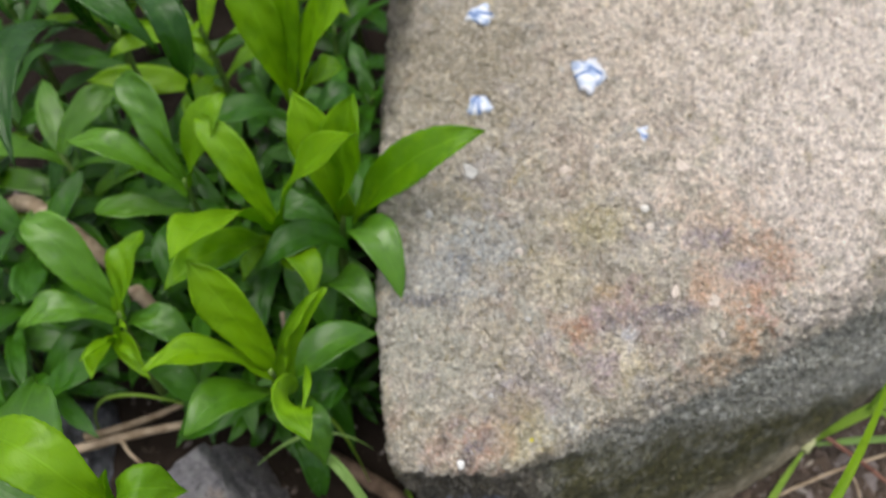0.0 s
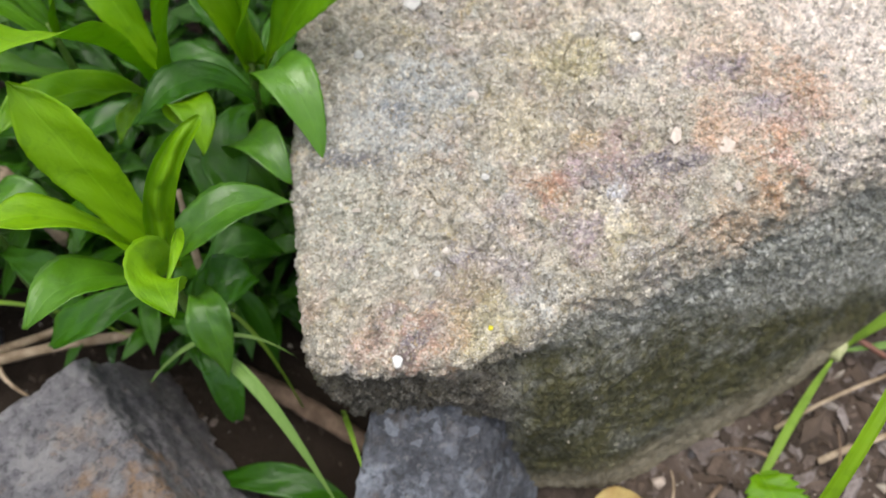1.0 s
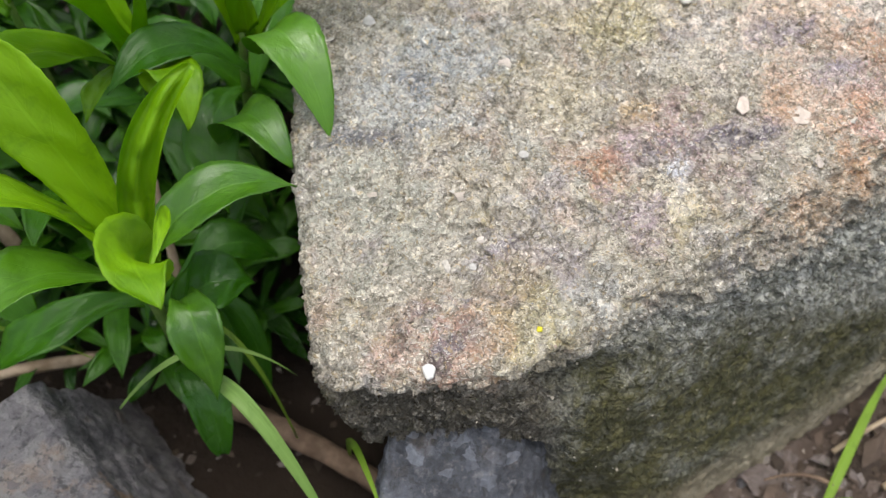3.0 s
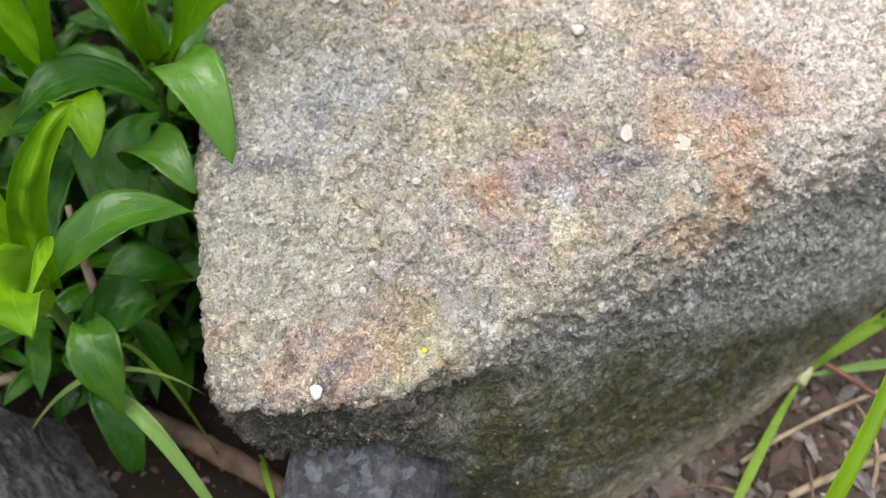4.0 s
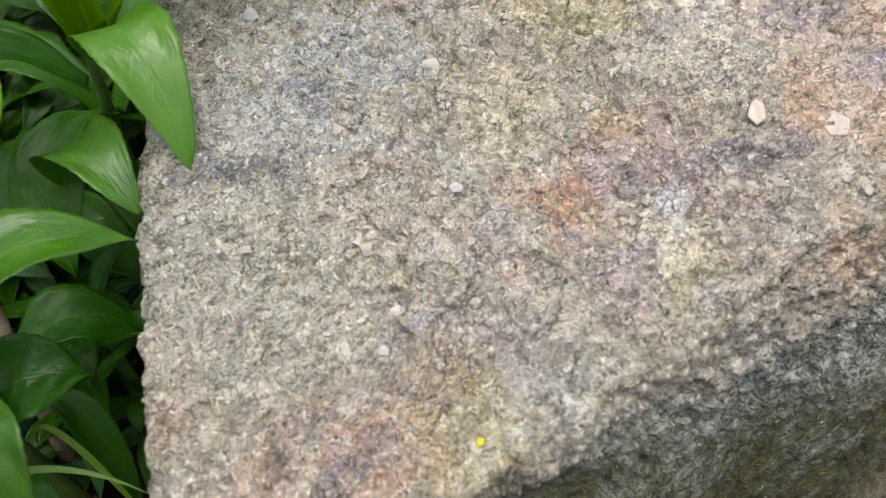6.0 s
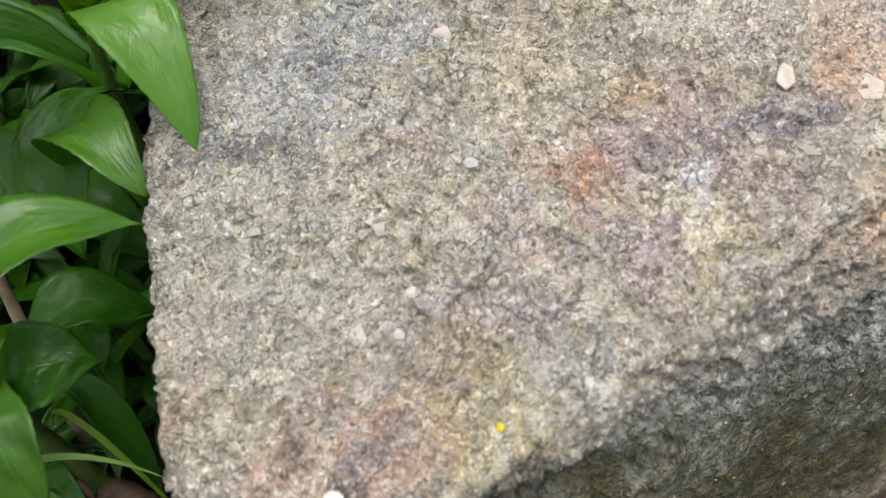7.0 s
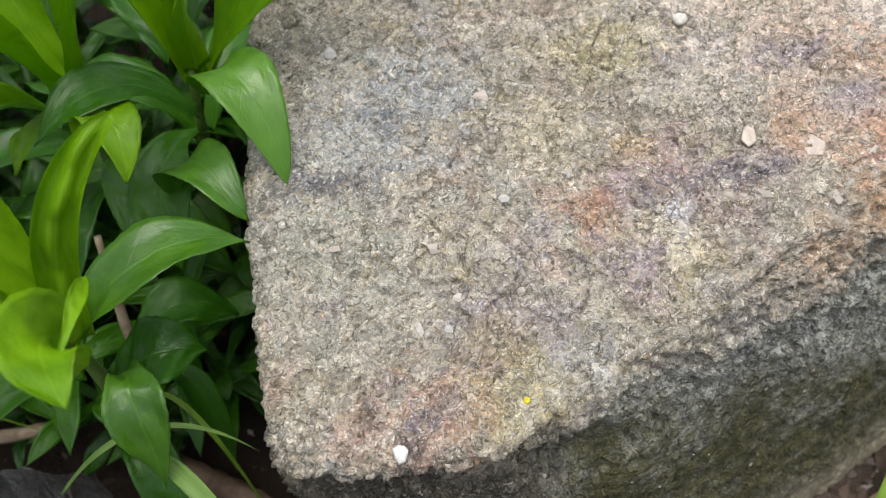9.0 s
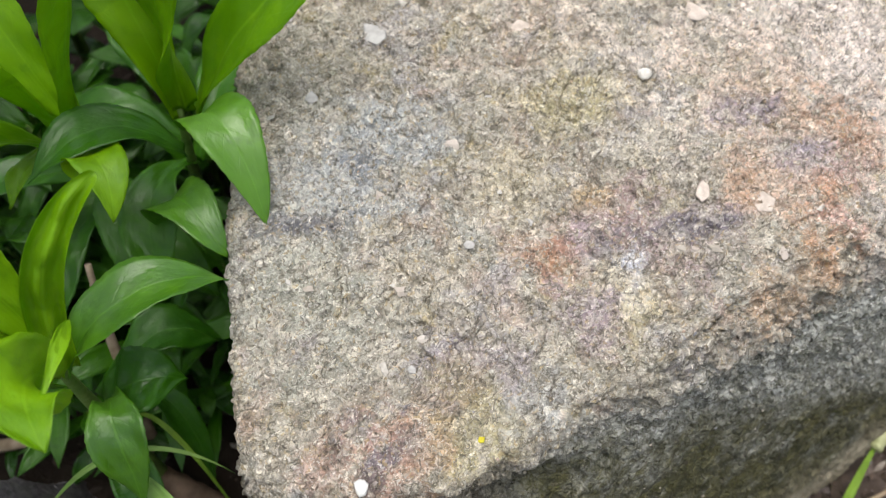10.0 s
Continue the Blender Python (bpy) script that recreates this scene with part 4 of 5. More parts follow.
chip(0.0589, 0.1115, 0.00190, CREAM, "stone_chip", "flat pinkish chip lying on the stone", "stone chip", 0.3, 1.2, 8, 6)
chip(0.0103, 0.1133, 0.00200, GREY_CHIP, "stone_chip", "flat pale chip beside a leaf", "stone chip", 0.15, 1.2, 9, 7)
chip(0.0140, 0.0600, 0.00060, GREY_CHIP, "stone_chip", "small white grain set in the stone", "stone chip", 0.2, 1.2, 10, 5)
chip(0.0260, 0.0610, 0.00040, GREY_CHIP, "stone_chip", "small white grain set in the stone", "stone chip", 0.25, 1.7, 11, 5)
chip(0.0225, 0.0765, 0.00075, GREY_CHIP, "stone_chip", "small pale grain set in the stone", "stone chip", 0.15, 1.3, 12, 6)
chip(0.0270, 0.1000, 0.00055, GREY_CHIP, "stone_chip", "small white grain set in the stone", "stone chip", 0.2, 1.3, 13, 5)


def shell(x, y, length, width, turn, label, seed):
    """A broken piece of mussel shell: a bent plate with ragged edges."""
    rnd = random.Random(seed)
    p, nv = stone_at(x, y)
    na, nb = 9, 7
    thick = 0.00028
    up, down = [], []
    for i in range(na):
        for j in range(nb):
            u, v = i / (na - 1) * 2 - 1, j / (nb - 1) * 2 - 1
            edge = 1 + 0.12 * math.sin(3.1 * u + 5 * v + seed) - 0.35 * max(0, u) * abs(v)
            q = (u * length * edge * (1 - 0.2 * abs(v)), v * width * edge * (1 - 0.3 * max(0, u)), (0.32 - 0.3 * v * v - 0.2 * u * u) * width + 0.00015 * math.sin(9 * u))
            up.append(q)
            down.append((q[0] * 0.98, q[1] * 0.98, q[2] - thick))
    f = [tuple(r) for r in grid_faces(na, nb, 0, False)] + [tuple(r) for r in grid_faces(na, nb, na * nb, True)]
    rim = [i * nb for i in range(na)] + [(na - 1) * nb + j for j in range(1, nb)] + [i * nb + nb - 1 for i in range(na - 2, -1, -1)] + [j for j in range(nb - 2, 0, -1)]
    f += [(b, a, a + na * nb, b + na * nb) for a, b in zip(rim, rim[1:] + rim[:1])]
    me = mesh_from("shell_fragment", up + down, f, SHELL)
    ob = thing("shell_fragment", me, label, "shell", "shell fragments")
    tilt = Vector(nv).to_track_quat("Z", "Y").to_matrix().to_4x4()
    ob.matrix_world = Matrix.Translation(Vector(p) + Vector(nv) * 0.0001) @ tilt @ pose(0, 0, 0, rnd.uniform(-8, 8), rnd.uniform(-8, 8), turn)
    return ob


shell(0.0135, 0.159, 0.0038, 0.0036, 100, "broken blue and white mussel shell piece on the stone", 1)
shell(0.0134, 0.1310, 0.0034, 0.0026, 20, "small grey-white mussel shell piece on the stone", 2)
shell(0.0394, 0.1367, 0.0055, 0.0040, -60, "largest blue and white mussel shell piece on the stone", 3)
shell(0.0509, 0.1209, 0.0024, 0.0022, 80, "tiny pale blue mussel shell piece on the stone", 4)


# the shoot beside the stone's corner
plant((-0.034, 0.068, -0.002), [(-0.034, 0.068, -0.002), (-0.036, 0.069, 0.03), (-0.033, 0.065, 0.060)], [
    ([(-0.0330, 0.0650, 0.057), (-0.0400, 0.0655, 0.071), (-0.0480, 0.0630, 0.077), (-0.0550, 0.0592, 0.0735)], 0.0085, dict(roll=-20)),
    ([(-0.0325, 0.0660, 0.058), (-0.0350, 0.0680, 0.071), (-0.0400, 0.0720, 0.084), (-0.0447, 0.0756, 0.0890)], 0.0098, dict(roll=25, sway=0.04)),
    ([(-0.0300, 0.0635, 0.056), (-0.0305, 0.0645, 0.068), (-0.0268, 0.0672, 0.080), (-0.0185, 0.0718, 0.0850)], 0.0068, dict(shape="blunt", curl=1.25, wave=0.05, sway=0.02, blister=0.34, up=(0.45, -0.45, 0.78))),
    ([(-0.0310, 0.0640, 0.054), (-0.0270, 0.0670, 0.064), (-0.0190, 0.0725, 0.067), (-0.0102, 0.0743, 0.0585)], 0.0098, dict(roll=10, mat=LEAF_MID, wave=0.04)),
    ([(-0.0222, 0.0500, 0.0775), (-0.0214, 0.0530, 0.0785), (-0.0216, 0.0572, 0.0775), (-0.0232, 0.0607, 0.0735)], 0.0019, dict(curl=0.8, up=(0.45, -0.45, 0.78), sway=0.02)),
    ([(-0.0280, 0.0580, 0.064), (-0.0263, 0.0550, 0.0745), (-0.0240, 0.0495, 0.0802), (-0.0198, 0.0434, 0.0796)], 0.0108, dict(shape="ovate", curl=0.5, wave=0.05, sway=0.05, up=(0.45, -0.45, 0.78))),
    ([(-0.0340, 0.0640, 0.050), (-0.0380, 0.0600, 0.064), (-0.0430, 0.0550, 0.069), (-0.0476, 0.0494, 0.0640)], 0.0108, dict(roll=-10, mat=LEAF_MID, wave=0.04)),
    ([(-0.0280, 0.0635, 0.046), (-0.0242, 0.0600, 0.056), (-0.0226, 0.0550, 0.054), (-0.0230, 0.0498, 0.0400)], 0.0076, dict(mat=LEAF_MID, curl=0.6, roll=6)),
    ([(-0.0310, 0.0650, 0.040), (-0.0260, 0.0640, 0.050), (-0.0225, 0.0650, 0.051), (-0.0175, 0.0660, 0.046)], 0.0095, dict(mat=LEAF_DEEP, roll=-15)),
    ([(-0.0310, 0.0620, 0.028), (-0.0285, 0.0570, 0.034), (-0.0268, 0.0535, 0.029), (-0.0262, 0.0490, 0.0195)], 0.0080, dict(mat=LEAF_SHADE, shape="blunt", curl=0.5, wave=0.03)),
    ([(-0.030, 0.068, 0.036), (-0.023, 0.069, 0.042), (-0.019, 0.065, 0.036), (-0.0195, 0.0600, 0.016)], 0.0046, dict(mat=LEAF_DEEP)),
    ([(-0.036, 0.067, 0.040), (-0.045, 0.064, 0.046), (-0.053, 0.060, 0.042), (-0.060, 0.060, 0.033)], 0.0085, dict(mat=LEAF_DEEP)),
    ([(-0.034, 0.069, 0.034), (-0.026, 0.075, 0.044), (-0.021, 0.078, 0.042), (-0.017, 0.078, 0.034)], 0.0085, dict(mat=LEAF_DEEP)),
], "fresh green shoot with glossy lance-shaped leaves beside the stone")

# the shoot leaning over the stone's side
plant((-0.024, 0.112, -0.002), [(-0.024, 0.112, -0.002), (-0.025, 0.110, 0.03), (-0.020, 0.105, 0.060)], [
    ([(-0.0165, 0.1000, 0.060), (-0.0140, 0.0975, 0.0715), (-0.0080, 0.0925, 0.0715), (-0.0055, 0.0828, 0.0590)], 0.0112, dict(roll=4, fold=0.2, mat=LEAF_MID, shape="ovate", wave=0.03, sway=0.03)),
    ([(-0.0240, 0.0930, 0.046), (-0.0215, 0.0900, 0.060), (-0.0165, 0.0850, 0.0635), (-0.0112, 0.0797, 0.0560)], 0.0098, dict(mat=LEAF_MID, shape="ovate", wave=0.03)),
    ([(-0.0325, 0.0930, 0.058), (-0.0290, 0.0925, 0.0680), (-0.0240, 0.0890, 0.0708), (-0.0251, 0.0813, 0.0630)], 0.0090, dict(shape="ovate", wave=0.04, up=(0.4, -0.3, 0.85))),
    ([(-0.0200, 0.1055, 0.058), (-0.0222, 0.1070, 0.074), (-0.0248, 0.1105, 0.086), (-0.0280, 0.1150, 0.092)], 0.0108, dict(roll=15, sway=0.04)),
    ([(-0.018, 0.105, 0.058), (-0.011, 0.104, 0.072), (0.000, 0.106, 0.086), (0.013, 0.109, 0.086)], 0.0105, dict(roll=-25)),
    ([(-0.0185, 0.0970, 0.059), (-0.0235, 0.0960, 0.0675), (-0.0300, 0.0935, 0.0695), (-0.0368, 0.0868, 0.0650)], 0.0088, dict(mat=LEAF_DEEP, wave=0.04)),
    ([(-0.019, 0.105, 0.060), (-0.019, 0.104, 0.078), (-0.017, 0.105, 0.092), (-0.014, 0.109, 0.098)], 0.0110, dict(roll=-15)),
    ([(-0.022, 0.108, 0.044), (-0.028, 0.098, 0.052), (-0.027, 0.090, 0.050), (-0.024, 0.083, 0.040)], 0.0095, dict(mat=LEAF_DEEP)),
    ([(-0.023, 0.110, 0.040), (-0.030, 0.114, 0.052), (-0.038, 0.116, 0.052), (-0.046, 0.114, 0.044)], 0.0095, dict(mat=LEAF_DEEP)),
    ([(-0.022, 0.110, 0.042), (-0.018, 0.118, 0.052), (-0.016, 0.126, 0.052), (-0.014, 0.132, 0.046)], 0.0090, dict(mat=LEAF_DEEP)),
], "fresh green shoot with a leaf reaching over the stone")


# the shoot behind, with a broad leaf standing up
plant((-0.0385, 0.1100, -0.0020), [(-0.0385, 0.1100, -0.0020), (-0.0415, 0.1080, 0.0279), (-0.0355, 0.1030, 0.0600)], [
    ([(-0.0365, 0.1020, 0.0570), (-0.0385, 0.0965, 0.0760), (-0.0420, 0.0850, 0.0940), (-0.0456, 0.0719, 0.0945)], 0.0118, dict(roll=-10, sway=0.04)),
    ([(-0.0370, 0.1015, 0.0540), (-0.0420, 0.0930, 0.0700), (-0.0465, 0.0830, 0.0790), (-0.0530, 0.0760, 0.0760)], 0.0095, dict(roll=10, sway=0.04)),
    ([(-0.0365, 0.1040, 0.0580), (-0.0415, 0.1070, 0.0720), (-0.0470, 0.1130, 0.0830), (-0.0525, 0.1190, 0.0805)], 0.0085, dict(roll=20)),
    ([(-0.0350, 0.1030, 0.0570), (-0.0325, 0.1005, 0.0770), (-0.0225, 0.0950, 0.0970), (-0.0112, 0.0900, 0.1085)], 0.0100, dict(roll=-20, sway=0.04)),
    ([(-0.0375, 0.1020, 0.0560), (-0.0385, 0.0960, 0.0620), (-0.0405, 0.0910, 0.0620), (-0.0425, 0.0880, 0.0580)], 0.0050, dict(roll=-15)),
    ([(-0.0385, 0.1060, 0.0428), (-0.0465, 0.1020, 0.0521), (-0.0545, 0.0980, 0.0503), (-0.0615, 0.0970, 0.0428)], 0.0095, dict(mat=LEAF_DEEP)),
    ([(-0.0365, 0.1060, 0.0409), (-0.0315, 0.0980, 0.0503), (-0.0295, 0.0910, 0.0484), (-0.0305, 0.0850, 0.0409)], 0.0085, dict(mat=LEAF_DEEP)),
    ([(-0.0395, 0.1080, 0.0335), (-0.0435, 0.0980, 0.0391), (-0.0445, 0.0900, 0.0372), (-0.0455, 0.0830, 0.0288)], 0.0085, dict(mat=LEAF_DEEP)),
    ([(-0.0385, 0.1100, 0.0279), (-0.0315, 0.1020, 0.0335), (-0.0255, 0.0970, 0.0316), (-0.0205, 0.0920, 0.0241)], 0.0085, dict(mat=LEAF_DEEP)),
], "fresh green shoot with pale upright leaves among others")

# the shoot with arching side leaves, further back
plant((-0.062, 0.118, -0.002), [(-0.062, 0.118, -0.002), (-0.062, 0.118, 0.03), (-0.059, 0.114, 0.062)], [
    ([(-0.059, 0.113, 0.058), (-0.067, 0.114, 0.072), (-0.076, 0.116, 0.079), (-0.084, 0.117, 0.073)], 0.0095, dict(roll=-15, mat=LEAF_MID)),
    ([(-0.060, 0.115, 0.060), (-0.064, 0.119, 0.076), (-0.068, 0.126, 0.084), (-0.072, 0.132, 0.080)], 0.0090, dict(roll=25, mat=LEAF_MID)),
    ([(-0.058, 0.114, 0.060), (-0.055, 0.113, 0.074), (-0.050, 0.116, 0.084), (-0.045, 0.122, 0.084)], 0.0085, dict(roll=-20)),
    ([(-0.061, 0.113, 0.048), (-0.069, 0.109, 0.058), (-0.077, 0.109, 0.059), (-0.084, 0.111, 0.053)], 0.0075, dict(mat=LEAF_MID)),
    ([(-0.060, 0.115, 0.045), (-0.062, 0.106, 0.055), (-0.063, 0.099, 0.054), (-0.064, 0.092, 0.045)], 0.0090, dict(mat=LEAF_DEEP)),
    ([(-0.061, 0.117, 0.040), (-0.071, 0.121, 0.048), (-0.080, 0.124, 0.046), (-0.087, 0.124, 0.038)], 0.0095, dict(mat=LEAF_DEEP)),
], "green shoot with arching side leaves among others")

# the shoot by the twigs, with a folded young tip
plant((-0.0760, 0.0820, -0.0020), [(-0.0760, 0.0820, -0.0020), (-0.0750, 0.0820, 0.0300), (-0.0720, 0.0830, 0.0520)], [
    ([(-0.0720, 0.0830, 0.0500), (-0.0700, 0.0870, 0.0620), (-0.0680, 0.0930, 0.0660), (-0.0660, 0.0990, 0.0620)], 0.0090, dict(roll=15)),
    ([(-0.0730, 0.0820, 0.0500), (-0.0800, 0.0810, 0.0600), (-0.0860, 0.0790, 0.0620), (-0.0930, 0.0780, 0.0550)], 0.0085, dict(mat=LEAF_MID)),
    ([(-0.0730, 0.0840, 0.0500), (-0.0780, 0.0880, 0.0660), (-0.0840, 0.0940, 0.0740), (-0.0900, 0.0980, 0.0700)], 0.0105, dict(roll=10, mat=LEAF_MID)),
    ([(-0.0710, 0.0830, 0.0480), (-0.0640, 0.0820, 0.0560), (-0.0590, 0.0790, 0.0550), (-0.0540, 0.0770, 0.0460)], 0.0080, dict(mat=LEAF_MID)),
    ([(-0.0730, 0.0810, 0.0440), (-0.0730, 0.0740, 0.0540), (-0.0720, 0.0690, 0.0580), (-0.0720, 0.0640, 0.0580)], 0.0050, dict(fold=0.7)),
    ([(-0.0730, 0.0810, 0.0460), (-0.0700, 0.0750, 0.0540), (-0.0660, 0.0700, 0.0570), (-0.0610, 0.0660, 0.0530)], 0.0045, dict(fold=0.6)),
    ([(-0.0740, 0.0820, 0.0340), (-0.0820, 0.0760, 0.0420), (-0.0880, 0.0720, 0.0400), (-0.0940, 0.0690, 0.0320)], 0.0090, dict(mat=LEAF_DEEP)),
    ([(-0.0740, 0.0820, 0.0320), (-0.0660, 0.0760, 0.0380), (-0.0610, 0.0720, 0.0360), (-0.0560, 0.0690, 0.0280)], 0.0080, dict(mat=LEAF_DEEP)),
    ([(-0.0720, 0.0770, 0.0500), (-0.0700, 0.0730, 0.0600), (-0.0700, 0.0690, 0.0640), (-0.0730, 0.0660, 0.0630)], 0.0034, dict(curl=1.2)),
    ([(-0.0710, 0.0760, 0.0500), (-0.0670, 0.0720, 0.0600), (-0.0640, 0.0690, 0.0630), (-0.0620, 0.0670, 0.0600)], 0.0030, dict(curl=1.2)),
    ([(-0.0710, 0.0770, 0.0500), (-0.0680, 0.0750, 0.0620), (-0.0650, 0.0740, 0.0660), (-0.0630, 0.0720, 0.0660)], 0.0026, dict(curl=1.2)),
], "yellow-green shoot with a folded young tip near twigs")

# a tall shoot leaning over the grey stone, its top high above the others
plant((-0.1190, 0.0070, -0.0020), [(-0.1190, 0.0070, -0.0020), (-0.0880, 0.0135, 0.0500), (-0.0560, 0.0175, 0.0880), (-0.0400, 0.0245, 0.1120)], [
    ([(-0.0440, 0.0230, 0.1040), (-0.0530, 0.0265, 0.1080), (-0.0575, 0.0375, 0.1100), (-0.0615, 0.0475, 0.0990)], 0.0125, dict(roll=-8, fold=0.16, mat=LEAF_MID)),
    ([(-0.0405, 0.0243, 0.1100), (-0.0430, 0.0255, 0.1240), (-0.0490, 0.0295, 0.1260), (-0.0570, 0.0325, 0.1170)], 0.0085, dict(roll=-4, fold=0.16)),
    ([(-0.0395, 0.0247, 0.1110), (-0.0360, 0.0237, 0.1220), (-0.0330, 0.0245, 0.1230), (-0.0295, 0.0260, 0.1130)], 0.0062, dict(fold=0.2)),
    ([(-0.0400, 0.0247, 0.1110), (-0.0393, 0.0253, 0.1150), (-0.0388, 0.0259, 0.1180), (-0.0380, 0.0267, 0.1205)], 0.0022, dict(curl=1.6)),
    ([(-0.0480, 0.0215, 0.0980), (-0.0570, 0.0235, 0.1020), (-0.0650, 0.0275, 0.1000), (-0.0720, 0.0305, 0.0900)], 0.0095, dict(fold=0.16, mat=LEAF_DEEP)),
], "tall young shoot with broad green leaves leaning over the grey stone", 0.0012)

# the tall shoot at the back, against the stone's side
plant((-0.036, 0.146, -0.002), [(-0.036, 0.146, -0.002), (-0.037, 0.144, 0.03), (-0.035, 0.139, 0.066)], [
    ([(-0.035, 0.139, 0.062), (-0.038, 0.139, 0.078), (-0.041, 0.142, 0.094), (-0.045, 0.149, 0.102)], 0.0110, dict(roll=20)),
    ([(-0.034, 0.139, 0.062), (-0.029, 0.136, 0.080), (-0.022, 0.136, 0.098), (-0.015, 0.140, 0.104)], 0.0110, dict(roll=-20)),
    ([(-0.034, 0.139, 0.060), (-0.029, 0.137, 0.072), (-0.025, 0.138, 0.077), (-0.021, 0.140, 0.073)], 0.0090, dict()),
    ([(-0.035, 0.140, 0.062), (-0.036, 0.142, 0.082), (-0.033, 0.147, 0.098), (-0.029, 0.153, 0.106)], 0.0100, dict()),
    ([(-0.036, 0.142, 0.050), (-0.045, 0.139, 0.062), (-0.053, 0.136, 0.064), (-0.060, 0.132, 0.056)], 0.0095, dict(mat=LEAF_DEEP)),
    ([(-0.036, 0.142, 0.046), (-0.033, 0.132, 0.057), (-0.030, 0.126, 0.057), (-0.028, 0.119, 0.048)], 0.0095, dict(mat=LEAF_DEEP)),
    ([(-0.036, 0.142, 0.046), (-0.028, 0.146, 0.057), (-0.022, 0.149, 0.057), (-0.017, 0.151, 0.048)], 0.0085, dict(mat=LEAF_DEEP)),
], "tall fresh green shoot standing against the stone")

# a plant behind, with long drooping dark leaves
plant((-0.085, 0.160, -0.002), [(-0.085, 0.160, -0.002), (-0.084, 0.160, 0.03), (-0.082, 0.158, 0.07)], [
    ([(-0.086, 0.156, 0.066), (-0.088, 0.146, 0.105), (-0.072, 0.136, 0.105), (-0.061, 0.132, 0.086)], 0.0085, dict(mat=LEAF_SHADE, fold=0.4)),
    ([(-0.080, 0.157, 0.068), (-0.062, 0.142, 0.105), (-0.052, 0.128, 0.105), (-0.057, 0.131, 0.068)], 0.0080, dict(mat=LEAF_SHADE, fold=0.35)),
    ([(-0.083, 0.157, 0.066), (-0.092, 0.140, 0.098), (-0.097, 0.124, 0.092), (-0.089, 0.104, 0.080)], 0.0080, dict(mat=LEAF_SHADE)),
    ([(-0.083, 0.160, 0.066), (-0.100, 0.160, 0.095), (-0.114, 0.156, 0.092), (-0.126, 0.152, 0.074)], 0.0080, dict(mat=LEAF_SHADE)),
    ([(-0.082, 0.160, 0.066), (-0.088, 0.172, 0.095), (-0.092, 0.184, 0.094), (-0.096, 0.196, 0.080)], 0.0080, dict(mat=LEAF_SHADE)),
    ([(-0.082, 0.158, 0.040), (-0.092, 0.146, 0.060), (-0.098, 0.132, 0.056), (-0.102, 0.120, 0.040)], 0.0070, dict(mat=LEAF_SHADE)),
    ([(-0.081, 0.158, 0.040), (-0.076, 0.144, 0.060), (-0.072, 0.130, 0.056), (-0.074, 0.118, 0.038)], 0.0070, dict(mat=LEAF_SHADE)),
], "dark green plant with long drooping strap leaves")


# shoots further off, each sort built once and then repeated
def shoot(at, height, count, seed, mat=LEAF, deep=LEAF_DEEP, label="", length=0.029, width=0.0078):
    rnd = random.Random(seed)
    x, y, z = at
    lean = (rnd.uniform(-0.006, 0.006), rnd.uniform(-0.006, 0.006))
    top = (x + lean[0], y + lean[1], z + height)
    leaves = []
    turn = rnd.uniform(0, 6.28)
    for i in range(count):
        f = 1 - i / count * 0.75
        turn += 2.4 + rnd.uniform(-0.3, 0.3)
        b = (x + lean[0] * f, y + lean[1] * f, z + height * f)
        l = length * rnd.uniform(0.75, 1.15) * (0.72 + 0.4 * min(1, i / 4))
        rise = (0.85 if i < 4 else 0.45 if i < 8 else 0.2) + rnd.uniform(-0.15, 0.15)
        c, s = math.cos(turn), math.sin(turn)
        drop = rnd.uniform(0.02, 0.4)
        line = [b, (b[0] + c * l * 0.3, b[1] + s * l * 0.3, b[2] + l * rise * 0.45),
                (b[0] + c * l * 0.7, b[1] + s * l * 0.7, b[2] + l * rise * 0.7),
                (b[0] + c * l, b[1] + s * l, b[2] + l * (rise * 0.8 - drop))]
        # lower leaves take the darker green, which carries their shade
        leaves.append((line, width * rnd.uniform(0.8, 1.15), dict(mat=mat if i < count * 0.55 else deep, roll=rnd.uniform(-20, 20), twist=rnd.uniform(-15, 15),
                                                                na=6, nl=44)))
    return plant(at, [at, (x, y, z + height * 0.5), top], leaves, label)


sorts = [
    shoot((-0.090, 0.122, -0.003), 0.060, 12, 1, LEAF_MID, label="leafy green shoot among other shoots"),
    shoot((-0.104, 0.098, -0.003), 0.050, 11, 2, LEAF_DEEP, label="low leafy green shoot among other shoots"),
    shoot((-0.060, 0.165, -0.003), 0.066, 13, 3, label="tall leafy green shoot with upright leaves"),
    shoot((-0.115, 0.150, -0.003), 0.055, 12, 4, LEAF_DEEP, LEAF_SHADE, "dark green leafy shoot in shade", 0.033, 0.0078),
]
spots = []
rnd = random.Random(12)
tries = 0
while len(spots) < 62 and tries < 9000:
    tries += 1
    x, y = rnd.uniform(-0.33, -0.035), rnd.uniform(0.075, 0.42)
    if x > -0.05 and y < 0.135:
        continue
    if x > -0.08 and y < 0.09:
        continue
    if y < 0.085 and x > -0.12:
        continue
    near = [(-0.090, 0.122), (-0.104, 0.098), (-0.060, 0.165), (-0.115, 0.150), (-0.034, 0.068), (-0.024, 0.112), (-0.043, 0.108), (-0.062, 0.118),
            (-0.080, 0.085), (-0.036, 0.146), (-0.085, 0.160)] + spots
    if min(math.hypot(x - a, y - b) for a, b in near) < 0.021:
        continue
    spots.append((x, y))
